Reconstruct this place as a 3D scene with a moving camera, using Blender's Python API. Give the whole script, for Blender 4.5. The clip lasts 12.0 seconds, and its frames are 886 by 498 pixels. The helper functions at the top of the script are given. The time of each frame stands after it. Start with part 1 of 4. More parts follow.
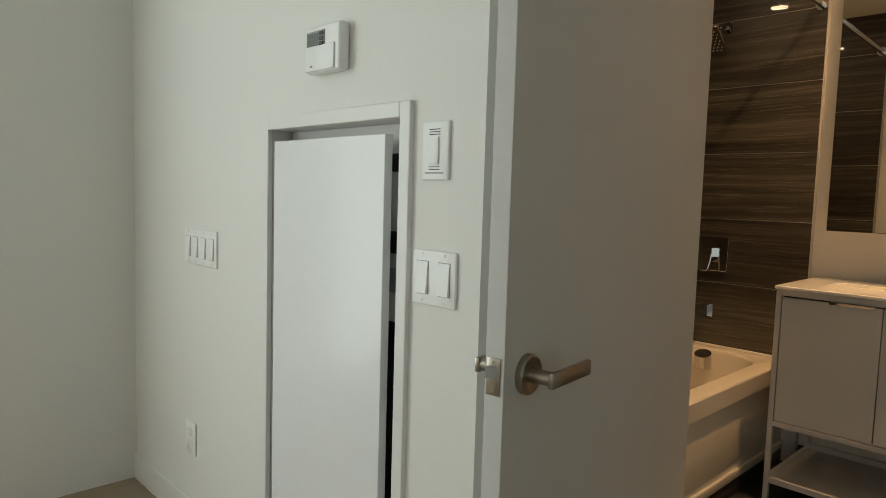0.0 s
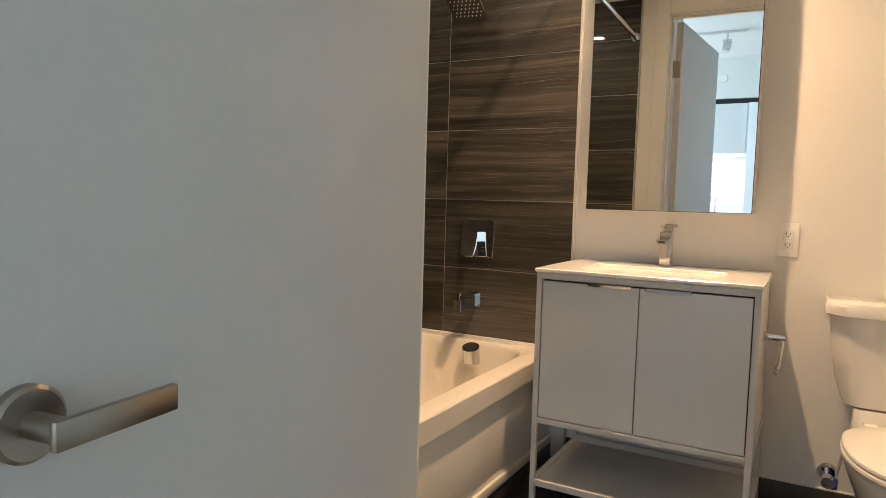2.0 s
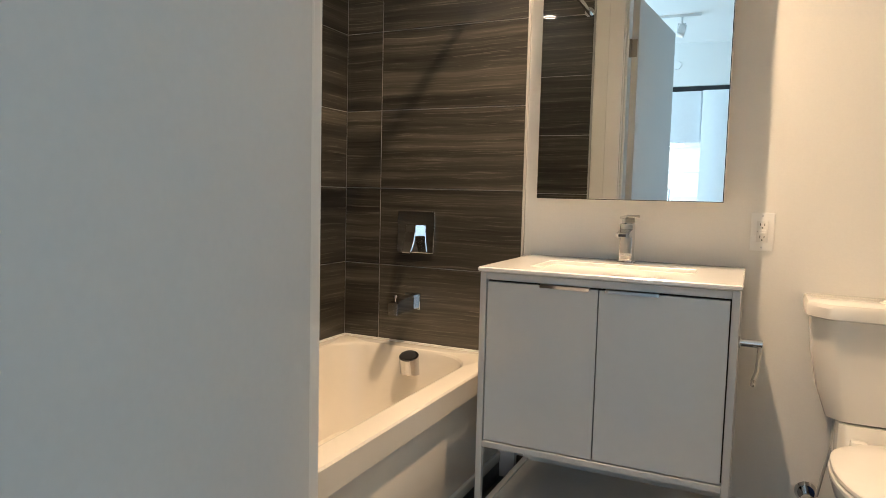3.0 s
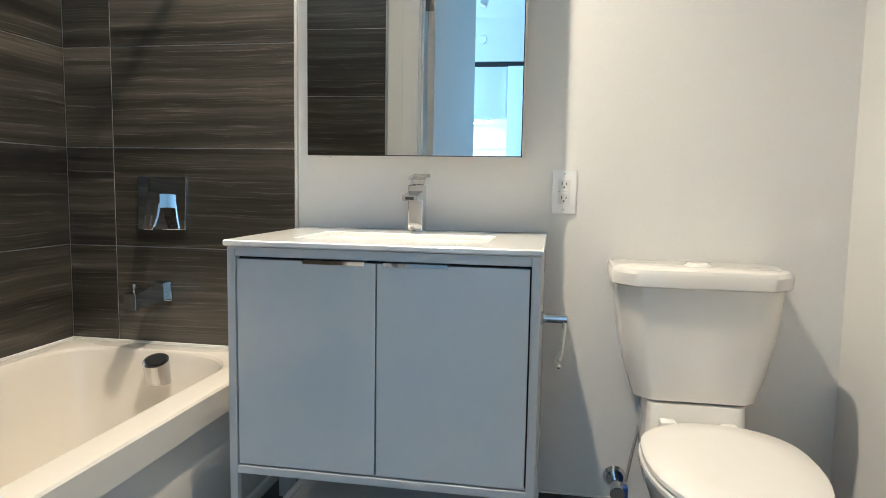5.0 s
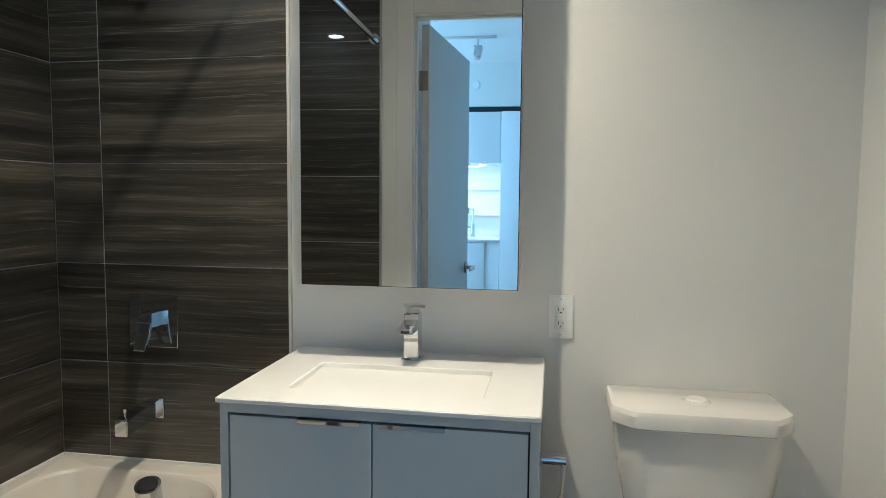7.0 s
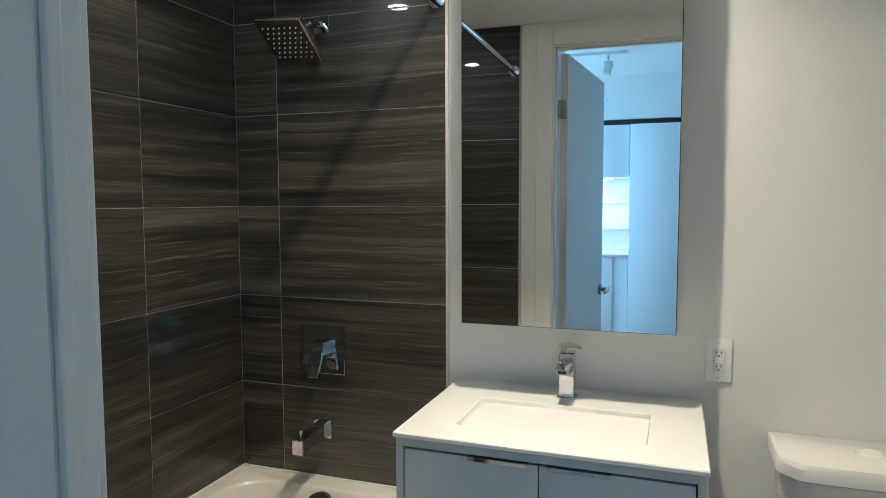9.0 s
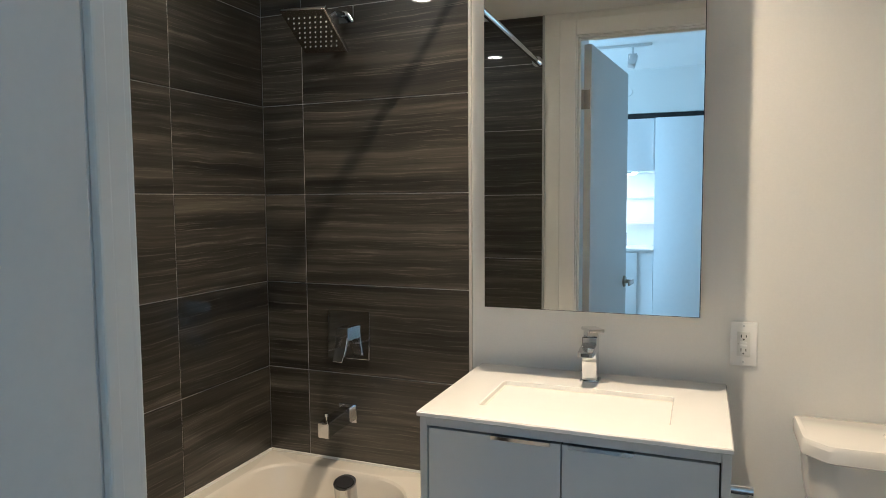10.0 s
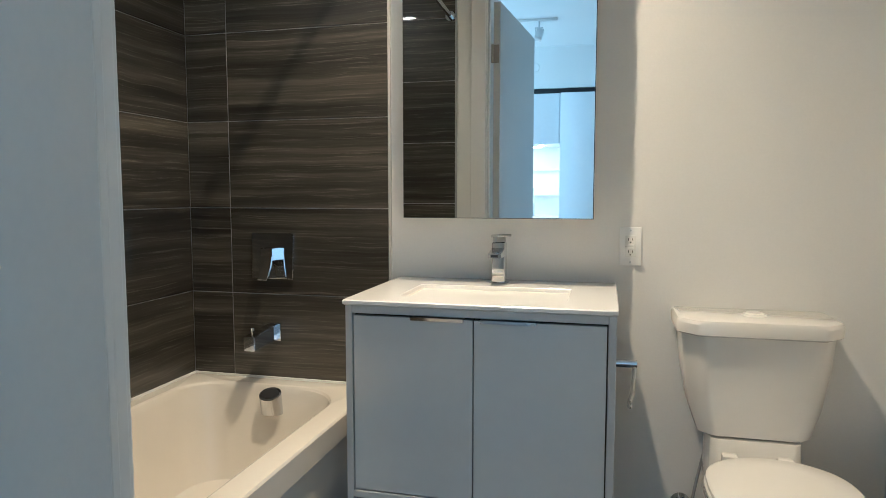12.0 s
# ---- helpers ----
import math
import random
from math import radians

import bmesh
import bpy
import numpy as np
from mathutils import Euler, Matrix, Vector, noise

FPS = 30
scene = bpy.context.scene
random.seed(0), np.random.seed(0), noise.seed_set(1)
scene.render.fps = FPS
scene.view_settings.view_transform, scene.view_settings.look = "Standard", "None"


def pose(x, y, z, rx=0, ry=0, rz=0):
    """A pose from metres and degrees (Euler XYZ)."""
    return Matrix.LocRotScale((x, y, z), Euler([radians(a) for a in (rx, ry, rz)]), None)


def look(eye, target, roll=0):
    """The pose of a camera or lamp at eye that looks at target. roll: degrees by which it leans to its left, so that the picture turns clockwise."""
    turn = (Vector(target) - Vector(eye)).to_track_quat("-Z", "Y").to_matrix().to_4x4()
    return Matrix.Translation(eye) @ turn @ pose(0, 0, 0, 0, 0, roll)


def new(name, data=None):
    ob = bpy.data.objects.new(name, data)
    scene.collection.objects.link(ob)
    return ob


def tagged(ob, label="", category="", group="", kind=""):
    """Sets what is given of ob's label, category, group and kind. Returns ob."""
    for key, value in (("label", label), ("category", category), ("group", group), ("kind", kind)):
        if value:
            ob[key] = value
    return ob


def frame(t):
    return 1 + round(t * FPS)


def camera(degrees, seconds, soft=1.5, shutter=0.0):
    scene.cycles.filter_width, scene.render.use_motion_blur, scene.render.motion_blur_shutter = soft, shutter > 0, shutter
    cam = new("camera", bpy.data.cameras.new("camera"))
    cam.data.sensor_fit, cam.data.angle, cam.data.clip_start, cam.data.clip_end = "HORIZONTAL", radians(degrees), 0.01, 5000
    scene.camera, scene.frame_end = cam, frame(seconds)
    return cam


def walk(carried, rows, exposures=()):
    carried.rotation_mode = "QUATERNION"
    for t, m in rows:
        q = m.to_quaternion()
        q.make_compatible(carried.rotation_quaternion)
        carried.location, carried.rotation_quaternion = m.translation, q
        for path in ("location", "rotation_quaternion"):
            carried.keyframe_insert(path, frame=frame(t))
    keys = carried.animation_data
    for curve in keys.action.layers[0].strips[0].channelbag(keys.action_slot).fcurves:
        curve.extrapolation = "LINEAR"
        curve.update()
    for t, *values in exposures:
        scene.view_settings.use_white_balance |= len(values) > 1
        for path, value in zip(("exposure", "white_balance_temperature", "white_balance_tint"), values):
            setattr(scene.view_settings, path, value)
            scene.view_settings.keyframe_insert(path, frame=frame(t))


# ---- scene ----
cam = camera(67.9, 12.0, soft=0.6)
PATH = [
    (0, (0.161, 0.047, 1.158), (-1.272, 1.433, 0.991), 1.7),
    (0.5, (0.176, 0.11, 1.144), (-1.152, 1.597, 0.98), 1.6),
    (1, (0.175, 0.212, 1.123), (-1.083, 1.758, 0.961), 1.4),
    (1.5, (0.122, 0.393, 1.104), (-1.012, 2.032, 0.939), 1.6),
    (2, (0.081, 0.556, 1.072), (-0.895, 2.296, 0.925), 1.6),
    (2.5, (0.034, 0.715, 1.082), (-0.835, 2.509, 0.921), 1.3),
    (3, (-0.013, 0.889, 1.057), (-0.866, 2.69, 0.894), 1.4),
    (3.5, (-0.045, 1.078, 1.005), (-0.816, 2.916, 0.841), 1.4),
    (5.5, (0.007, 1.338, 0.98), (-0.288, 3.307, 0.785), 0.9),
    (6, (0.003, 1.363, 1.094), (-0.302, 3.331, 0.91), 0.8),
    (6.5, (-0.012, 1.373, 1.212), (-0.33, 3.34, 1.04), 0.6),
    (7, (-0.015, 1.359, 1.29), (-0.348, 3.325, 1.134), 0.5),
    (7.5, (-0.046, 1.351, 1.304), (-0.44, 3.306, 1.146), 0.3),
    (9.5, (-0.111, 1.238, 1.418), (-0.833, 3.097, 1.273), -0.3),
    (10, (-0.099, 1.236, 1.36), (-0.835, 3.09, 1.213), -0.4),
    (10.5, (-0.085, 1.225, 1.289), (-0.82, 3.079, 1.142), -0.3),
    (11, (-0.078, 1.193, 1.213), (-0.804, 3.05, 1.064), -0.2),
    (11.5, (-0.053, 1.128, 1.16), (-0.666, 3.025, 1.001), -0.1),
    (12, (-0.063, 1.062, 1.131), (-0.547, 2.996, 0.962), 0.0),
]
EXPOSURES = [
    (0.0, -0.82, 8100, 18), (0.5, -0.47, 7500, 18), (1.0, -0.2, 7250, 18), (1.5, 0.1, 6700, 15), (2.0, 0.3, 6250, 16), (3.0, 0.4, 5650, 11), (3.7, 0.4, 5400, 10),
    (5.3, 0.55, 4400, 2), (6.0, 0.27, 4400, 1), (7.0, -0.15, 4350, 0), (7.7, -0.25, 4300, -1), (9.5, -0.05, 4500, 2), (10.5, 0.0, 5000, 8), (11.5, 0.05, 4800, 5), (12.0, 0.1, 4650, 3),
]
walk(cam, [(t, look(eye, target, roll)) for t, eye, target, roll in PATH], EXPOSURES)

# ---- world and large lights ----
world = bpy.data.worlds.new("sky")
scene.world = world
world.use_nodes = True
wn = world.node_tree
sky = wn.nodes.new("ShaderNodeTexSky")
sky.sky_type, sky.sun_disc = "NISHITA", False
sky.sun_elevation, sky.sun_rotation = radians(48), radians(18)
wn.nodes["Background"].inputs["Strength"].default_value = 0.12
wn.links.new(sky.outputs["Color"], wn.nodes["Background"].inputs["Color"])

CEIL, SOFFIT, ROOM_CEIL = 2.49, 2.21, 2.56   # bathroom ceiling, drop over the tub, living room
BACK, LEFT, RIGHT = 3.173, -1.545, 0.737   # bathroom walls
DW0, DW1 = 1.640, 1.715               # door wall, room side and bathroom side
PANEL_Y = 0.953                     # wall with the electrical panel
ROOM_L, ROOM_R, ROOM_B = -2.49, 2.3, -2.25


def lamp(name, kind, m, energy, colour, **more):
    data = bpy.data.lights.new(name, kind)
    data.energy, data.color = energy, colour
    for key, value in more.items():
        if key == "size":
            data.size = value
        elif key == "size_y":
            data.shape, data.size_y = "RECTANGLE", value
        elif key == "spread":
            data.spread = value
        elif key == "disk":
            data.shape, data.size = "DISK", value
    ob = new(name, data)
    ob.matrix_world = m
    return ob


sun = bpy.data.lights.new("sun", "SUN")
sun.energy, sun.angle, sun.color = 2.5, radians(0.5), (1.0, 0.95, 0.88)
sun_ob = new("sun", sun)
sun_ob.matrix_world = look((2, 6, 6.6), (0, 0, 0))

WARM = (1.0, 0.65, 0.335)
COOL = (0.68, 0.91, 1.0)
lamp("window_daylight", "AREA", pose(ROOM_L + 0.02, -0.78, 1.35, 0, -90, 0), 63, COOL, size=2.1, size_y=1.6)
lamp("south_window_daylight", "AREA", pose(1.5, ROOM_B + 0.02, 1.3, 90, 0, 0), 12, COOL, size=1.4, size_y=2.1)
lamp("tub_downlight_lamp", "AREA", pose(-1.22, 2.49, SOFFIT - 0.012, 0, 0, 0), 1.5, WARM, disk=0.07, spread=radians(150))
lamp("vanity_downlight_lamp", "AREA", pose(-0.44, 2.60, CEIL - 0.012, 0, 0, 0), 18.5, WARM, disk=0.045, spread=radians(122))
lamp("kitchen_strip_lamp", "AREA", pose(-1.0, -1.90, 1.60, 0, 0, 0), 5.5, (1.0, 0.78, 0.56), size=0.8, size_y=0.03)

# ---- materials ----


def material(name, colour, rough=0.5, metal=0.0, coat=0.0, bump=0.0, scale=40.0, vary=0.06, big=2.0, spec=0.5):
    """A surface with grain and broad unevenness in tone, gloss and relief."""
    mat = bpy.data.materials.new(name)
    mat.use_nodes = True
    nt = mat.node_tree
    bsdf = nt.nodes["Principled BSDF"]
    bsdf.inputs["Metallic"].default_value = metal
    bsdf.inputs["Coat Weight"].default_value = coat
    bsdf.inputs["Coat Roughness"].default_value = 0.05
    bsdf.inputs["Specular IOR Level"].default_value = spec
    geo = nt.nodes.new("ShaderNodeNewGeometry")
    fine, broad = nt.nodes.new("ShaderNodeTexNoise"), nt.nodes.new("ShaderNodeTexNoise")
    fine.inputs["Scale"].default_value, broad.inputs["Scale"].default_value = scale, big
    fine.inputs["Detail"].default_value = 4
    for n in (fine, broad):
        nt.links.new(geo.outputs["Position"], n.inputs["Vector"])
    add = nt.nodes.new("ShaderNodeMath")
    add.operation = "ADD"
    nt.links.new(fine.outputs["Fac"], add.inputs[0])
    nt.links.new(broad.outputs["Fac"], add.inputs[1])
    ramp = nt.nodes.new("ShaderNodeMapRange")
    ramp.inputs["From Min"].default_value, ramp.inputs["From Max"].default_value = 0.6, 1.4
    ramp.inputs["To Min"].default_value, ramp.inputs["To Max"].default_value = 1 - vary, 1 + vary
    nt.links.new(add.outputs[0], ramp.inputs["Value"])
    mul = nt.nodes.new("ShaderNodeVectorMath")
    mul.operation = "SCALE"
    mul.inputs[0].default_value = colour
    nt.links.new(ramp.outputs[0], mul.inputs["Scale"])
    nt.links.new(mul.outputs[0], bsdf.inputs["Base Color"])
    rr = nt.nodes.new("ShaderNodeMapRange")
    rr.inputs["To Min"].default_value, rr.inputs["To Max"].default_value = rough * 0.96, min(1, rough * 1.04)
    nt.links.new(broad.outputs["Fac"], rr.inputs["Value"])
    nt.links.new(rr.outputs[0], bsdf.inputs["Roughness"])
    if bump:
        b = nt.nodes.new("ShaderNodeBump")
        b.inputs["Strength"].default_value, b.inputs["Distance"].default_value = bump, 0.002
        nt.links.new(fine.outputs["Fac"], b.inputs["Height"])
        nt.links.new(b.outputs[0], bsdf.inputs["Normal"])
    return mat


def glow(name, colour, strength):
    mat = bpy.data.materials.new(name)
    mat.use_nodes = True
    bsdf = mat.node_tree.nodes["Principled BSDF"]
    bsdf.inputs["Emission Color"].default_value = (*colour, 1)
    bsdf.inputs["Emission Strength"].default_value = strength
    return mat


def veined_tile():
    """Brown porcelain with long wavering horizontal veins, each tile cut from another part of the stone."""
    mat = bpy.data.materials.new("veined_brown_tile")
    mat.use_nodes = True
    nt = mat.node_tree
    N, L = nt.nodes.new, nt.links.new
    bsdf = nt.nodes["Principled BSDF"]
    geo, info = N("ShaderNodeNewGeometry"), N("ShaderNodeObjectInfo")
    sep, com = N("ShaderNodeSeparateXYZ"), N("ShaderNodeCombineXYZ")
    L(geo.outputs["Position"], sep.inputs[0])
    along = N("ShaderNodeMath")
    along.operation = "ADD"
    L(sep.outputs["X"], along.inputs[0])
    L(sep.outputs["Y"], along.inputs[1])
    shift = N("ShaderNodeMath")
    shift.operation = "MULTIPLY"
    shift.inputs[1].default_value = 37.0
    L(info.outputs["Random"], shift.inputs[0])
    L(along.outputs[0], com.inputs["X"])
    L(sep.outputs["Z"], com.inputs["Z"])
    L(shift.outputs[0], com.inputs["Y"])
    # slow waver of the bands
    warp = N("ShaderNodeTexNoise")
    warp.inputs["Scale"].default_value, warp.inputs["Detail"].default_value = 3.0, 3
    L(com.outputs[0], warp.inputs["Vector"])
    wz = N("ShaderNodeMath")
    wz.operation = "MULTIPLY_ADD"
    wz.inputs[1].default_value = 0.03
    L(warp.outputs["Fac"], wz.inputs[0])
    L(sep.outputs["Z"], wz.inputs[2])
    com2 = N("ShaderNodeCombineXYZ")
    ax = N("ShaderNodeMath")
    ax.operation = "MULTIPLY"
    ax.inputs[1].default_value = 0.021
    L(along.outputs[0], ax.inputs[0])
    L(ax.outputs[0], com2.inputs["X"])
    L(wz.outputs[0], com2.inputs["Z"])
    L(shift.outputs[0], com2.inputs["Y"])
    bands, fine = N("ShaderNodeTexNoise"), N("ShaderNodeTexNoise")
    bands.inputs["Scale"].default_value, bands.inputs["Detail"].default_value = 30.0, 5
    fine.inputs["Scale"].default_value, fine.inputs["Detail"].default_value, fine.inputs["Roughness"].default_value = 135.0, 8, 0.74
    L(com2.outputs[0], bands.inputs["Vector"])
    L(com2.outputs[0], fine.inputs["Vector"])
    ramp = N("ShaderNodeValToRGB")
    e = ramp.color_ramp.elements
    e[0].position, e[0].color = 0.38, (0.0125, 0.0112, 0.0088, 1)
    e[1].position, e[1].color = 0.65, (0.095, 0.085, 0.065, 1)
    mid = e.new(0.5)
    mid.color = (0.038, 0.0340, 0.0265, 1)
    mixv = N("ShaderNodeMath")
    mixv.operation = "MULTIPLY_ADD"
    mixv.inputs[1].default_value = 0.60
    half = N("ShaderNodeMath")
    half.operation = "MULTIPLY"
    half.inputs[1].default_value = 0.40
    L(fine.outputs["Fac"], half.inputs[0])
    L(bands.outputs["Fac"], mixv.inputs[0])
    L(half.outputs[0], mixv.inputs[2])
    L(mixv.outputs[0], ramp.inputs["Fac"])
    # thin pale veins where the fine bands peak
    vein = N("ShaderNodeMapRange")
    vein.inputs["From Min"].default_value, vein.inputs["From Max"].default_value = 0.56, 0.66
    L(fine.outputs["Fac"], vein.inputs["Value"])
    vmix = N("ShaderNodeMix")
    vmix.data_type = "RGBA"
    vf = N("ShaderNodeMath")
    vf.operation = "MULTIPLY"
    vf.inputs[1].default_value = 0.7
    L(vein.outputs[0], vf.inputs[0])
    L(vf.outputs[0], vmix.inputs["Factor"])
    L(ramp.outputs["Color"], vmix.inputs["A"])
    vmix.inputs["B"].default_value = (0.18, 0.158, 0.122, 1)
    tone = N("ShaderNodeMapRange")
    tone.inputs["To Min"].default_value, tone.inputs["To Max"].default_value = 0.78, 1.22
    L(info.outputs["Random"], tone.inputs["Value"])
    sc = N("ShaderNodeVectorMath")
    sc.operation = "SCALE"
    L(vmix.outputs["Result"], sc.inputs[0])
    L(tone.outputs[0], sc.inputs["Scale"])
    L(sc.outputs[0], bsdf.inputs["Base Color"])
    bsdf.inputs["Roughness"].default_value = 0.42
    bsdf.inputs["Coat Weight"].default_value = 0.45
    bsdf.inputs["Coat Roughness"].default_value = 0.018
    bump = N("ShaderNodeBump")
    bump.inputs["Strength"].default_value, bump.inputs["Distance"].default_value = 0.08, 0.001
    L(fine.outputs["Fac"], bump.inputs["Height"])
    L(bump.outputs[0], bsdf.inputs["Normal"])
    return mat


M_WALL = material("matt_wall_paint", (0.78, 0.77, 0.74), 0.6, bump=0.12, scale=160, vary=0.02, big=1.2)
M_CEIL = material("ceiling_paint", (0.82, 0.82, 0.80), 0.8, bump=0.15, scale=120, vary=0.02)
M_TRIM = material("satin_trim_paint", (0.78, 0.77, 0.75), 0.35, vary=0.02, scale=60)
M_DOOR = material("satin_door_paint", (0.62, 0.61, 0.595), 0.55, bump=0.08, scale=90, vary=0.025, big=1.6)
M_GLOSS = material("gloss_white_panel", (0.80, 0.81, 0.82), 0.30, coat=0.15, vary=0.015, scale=30)
M_LACQ = material("gloss_grey_lacquer", (0.70, 0.705, 0.70), 0.22, coat=0.5, vary=0.02, scale=30)
M_FRAME = material("grey_lacquer_frame", (0.62, 0.62, 0.61), 0.35, vary=0.03, scale=50)
M_SHELF = material("grey_shelf_board", (0.60, 0.59, 0.57), 0.45, vary=0.04, scale=50)
M_TOP = material("white_basin_ceramic", (0.86, 0.85, 0.82), 0.16, coat=0.5, vary=0.015, scale=20)
# basin ceramic again, darker and creamier: shade of the sunken bowl in its colour
M_BOWL_SHADED = material("shaded_bowl_ceramic", (0.78, 0.735, 0.665), 0.14, coat=0.6, vary=0.015, scale=15)
M_CERAM = material("white_toilet_ceramic", (0.80, 0.775, 0.725), 0.14, coat=0.6, vary=0.015, scale=15)
M_SEAT = material("white_toilet_seat", (0.82, 0.80, 0.76), 0.25, vary=0.015, scale=20)
M_TUB = material("white_tub_acrylic", (0.80, 0.75, 0.66), 0.2, coat=0.4, vary=0.02, scale=12)
M_CHROME = material("polished_chrome", (0.66, 0.67, 0.69), 0.05, metal=1.0, vary=0.02, scale=30)
M_SMOKE = material("dull_chrome", (0.30, 0.29, 0.28), 0.22, metal=1.0, vary=0.04, scale=40)
M_SATIN = material("satin_nickel", (0.36, 0.32, 0.27), 0.30, metal=1.0, vary=0.05, scale=80)
M_STEEL = material("brushed_steel", (0.62, 0.63, 0.64), 0.28, metal=1.0, vary=0.05, scale=90)
M_PLASTIC = material("white_plastic", (0.84, 0.84, 0.83), 0.32, vary=0.015, scale=40)
M_IVORY = material("off_white_plastic", (0.74, 0.74, 0.72), 0.4, vary=0.02, scale=40)
M_DARK = material("dark_plastic", (0.02, 0.02, 0.022), 0.45, vary=0.1, scale=60)
M_LCD = material("liquid_crystal_display", (0.10, 0.12, 0.11), 0.2, vary=0.05, scale=60)
M_GREY = material("grey_print", (0.30, 0.30, 0.30), 0.5, vary=0.04)
M_BLUE = material("blue_plastic_tag", (0.03, 0.08, 0.32), 0.4, vary=0.05)
M_GROUT = material("pale_grout", (0.46, 0.44, 0.41), 0.9, bump=0.3, scale=200, vary=0.08)
M_CAULK = material("white_sealant", (0.74, 0.73, 0.70), 0.45, vary=0.03)
M_EDGE = material("grey_edge_trim", (0.42, 0.42, 0.41), 0.4, vary=0.03)
M_MIRROR = material("mirror_silver", (0.90, 0.925, 0.92), 0.0, metal=1.0, vary=0.0)
M_BASE = material("dark_base_tile", (0.055, 0.047, 0.040), 0.4, vary=0.15, scale=30, bump=0.05)
M_FLOORT = material("dark_floor_tile", (0.045, 0.042, 0.040), 0.38, vary=0.2, scale=14, bump=0.05)
M_PLANK = material("oak_plank", (0.30, 0.22, 0.15), 0.42, vary=0.15, scale=24, bump=0.08)
M_KITCH = material("white_kitchen_front", (0.86, 0.88, 0.90), 0.3, vary=0.02, scale=30)
M_STONE = material("white_worktop_stone", (0.80, 0.80, 0.79), 0.25, vary=0.04, scale=40)
M_SPLASH = material("white_splashback", (0.82, 0.82, 0.80), 0.2, vary=0.02, scale=10)
# near-black that paints the shade in gaps and recesses
M_GAP_SHADE = material("painted_gap_shade", (0.03, 0.03, 0.032), 0.8, vary=0.1)
M_GALV = material("galvanised_box", (0.45, 0.46, 0.47), 0.4, metal=0.6, vary=0.08, scale=40)
M_LAMP = glow("warm_lamp_diffuser", (1.0, 0.80, 0.55), 110)
M_TILE = veined_tile()
M_GLASS = bpy.data.materials.new("window_glass")
M_GLASS.use_nodes = True
M_GLASS.node_tree.nodes["Principled BSDF"].inputs["Transmission Weight"].default_value = 1.0
M_GLASS.node_tree.nodes["Principled BSDF"].inputs["Roughness"].default_value = 0.0

FLAT_FACED = (M_CHROME, M_SMOKE, M_LACQ, M_GLOSS, M_DOOR, M_FRAME, M_TRIM)   # bevelled boards and plates with truly flat faces

# ---- mesh helpers ----


def box(bm, x0, x1, y0, y1, z0, z1, bevel=0.0, seg=2):
    made = bmesh.ops.create_cube(bm, size=1)["verts"]
    for v in made:
        v.co = Vector(((x0 + x1) / 2 + v.co.x * (x1 - x0), (y0 + y1) / 2 + v.co.y * (y1 - y0), (z0 + z1) / 2 + v.co.z * (z1 - z0)))
    if bevel:
        edges = list({e for v in made for e in v.link_edges})
        bmesh.ops.bevel(bm, geom=edges, offset=bevel, segments=seg, affect="EDGES", profile=0.5)
    return bm


def new_box(x0, x1, y0, y1, z0, z1, bevel=0.0, seg=2):
    return box(bmesh.new(), x0, x1, y0, y1, z0, z1, bevel, seg)


def cyl(bm, a, b, r0, r1=None, seg=24):
    """A rod from a to b with its own radius at each end."""
    a, b = Vector(a), Vector(b)
    m = Matrix.Translation((a + b) / 2) @ (b - a).to_track_quat("Z", "Y").to_matrix().to_4x4()
    bmesh.ops.create_cone(bm, cap_ends=True, segments=seg, radius1=r0, radius2=r0 if r1 is None else r1, depth=(b - a).length, matrix=m)
    return bm


def loft(bm, rings, cap0=True, cap1=True):
    """A skin over closed rings with equal numbers of points."""
    vs = [[bm.verts.new(p) for p in ring] for ring in rings]
    n = len(vs[0])
    for a, b in zip(vs, vs[1:]):
        for i in range(n):
            bm.faces.new((a[i], a[(i + 1) % n], b[(i + 1) % n], b[i]))
    if cap0:
        bm.faces.new(vs[0][::-1])
    if cap1:
        bm.faces.new(vs[-1])
    bmesh.ops.recalc_face_normals(bm, faces=bm.faces)
    return bm


def rounded(x0, x1, y0, y1, z, r, n=6):
    """A rectangle with round corners; r is one radius or four, from (x1, y1) anticlockwise."""
    rs = r if isinstance(r, (tuple, list)) else (r,) * 4
    out = []
    for k, (sx, sy, cx, cy) in enumerate(((1, 1, x1, y1), (-1, 1, x0, y1), (-1, -1, x0, y0), (1, -1, x1, y0))):
        q = rs[k]
        for i in range(n + 1):
            a = radians(90 * k + 90 * i / n)
            out.append((cx - sx * q + q * math.cos(a), cy - sy * q + q * math.sin(a), z))
    return out


def part(name, bm, material, parent=None, label="", smooth=True, crease=35):
    mesh = bpy.data.meshes.new(name)
    bm.to_mesh(mesh)
    bm.free()
    mesh.materials.append(material)
    if material in FLAT_FACED:
        crease = min(crease, 21)
    if smooth:
        mesh.shade_smooth()
        mesh.set_sharp_from_angle(angle=radians(crease))
    ob = new(name, mesh)
    if parent is not None:
        ob.parent = parent
    if label:
        ob["label"] = label
    return ob


def thing(name, label, category, group="", m=None):
    ob = new(name)
    if m is not None:
        ob.matrix_world = m
    return tagged(ob, label, category, group)


def structure(name, bm, mat, label=""):
    return tagged(part(name, bm, mat), label, kind="structure")


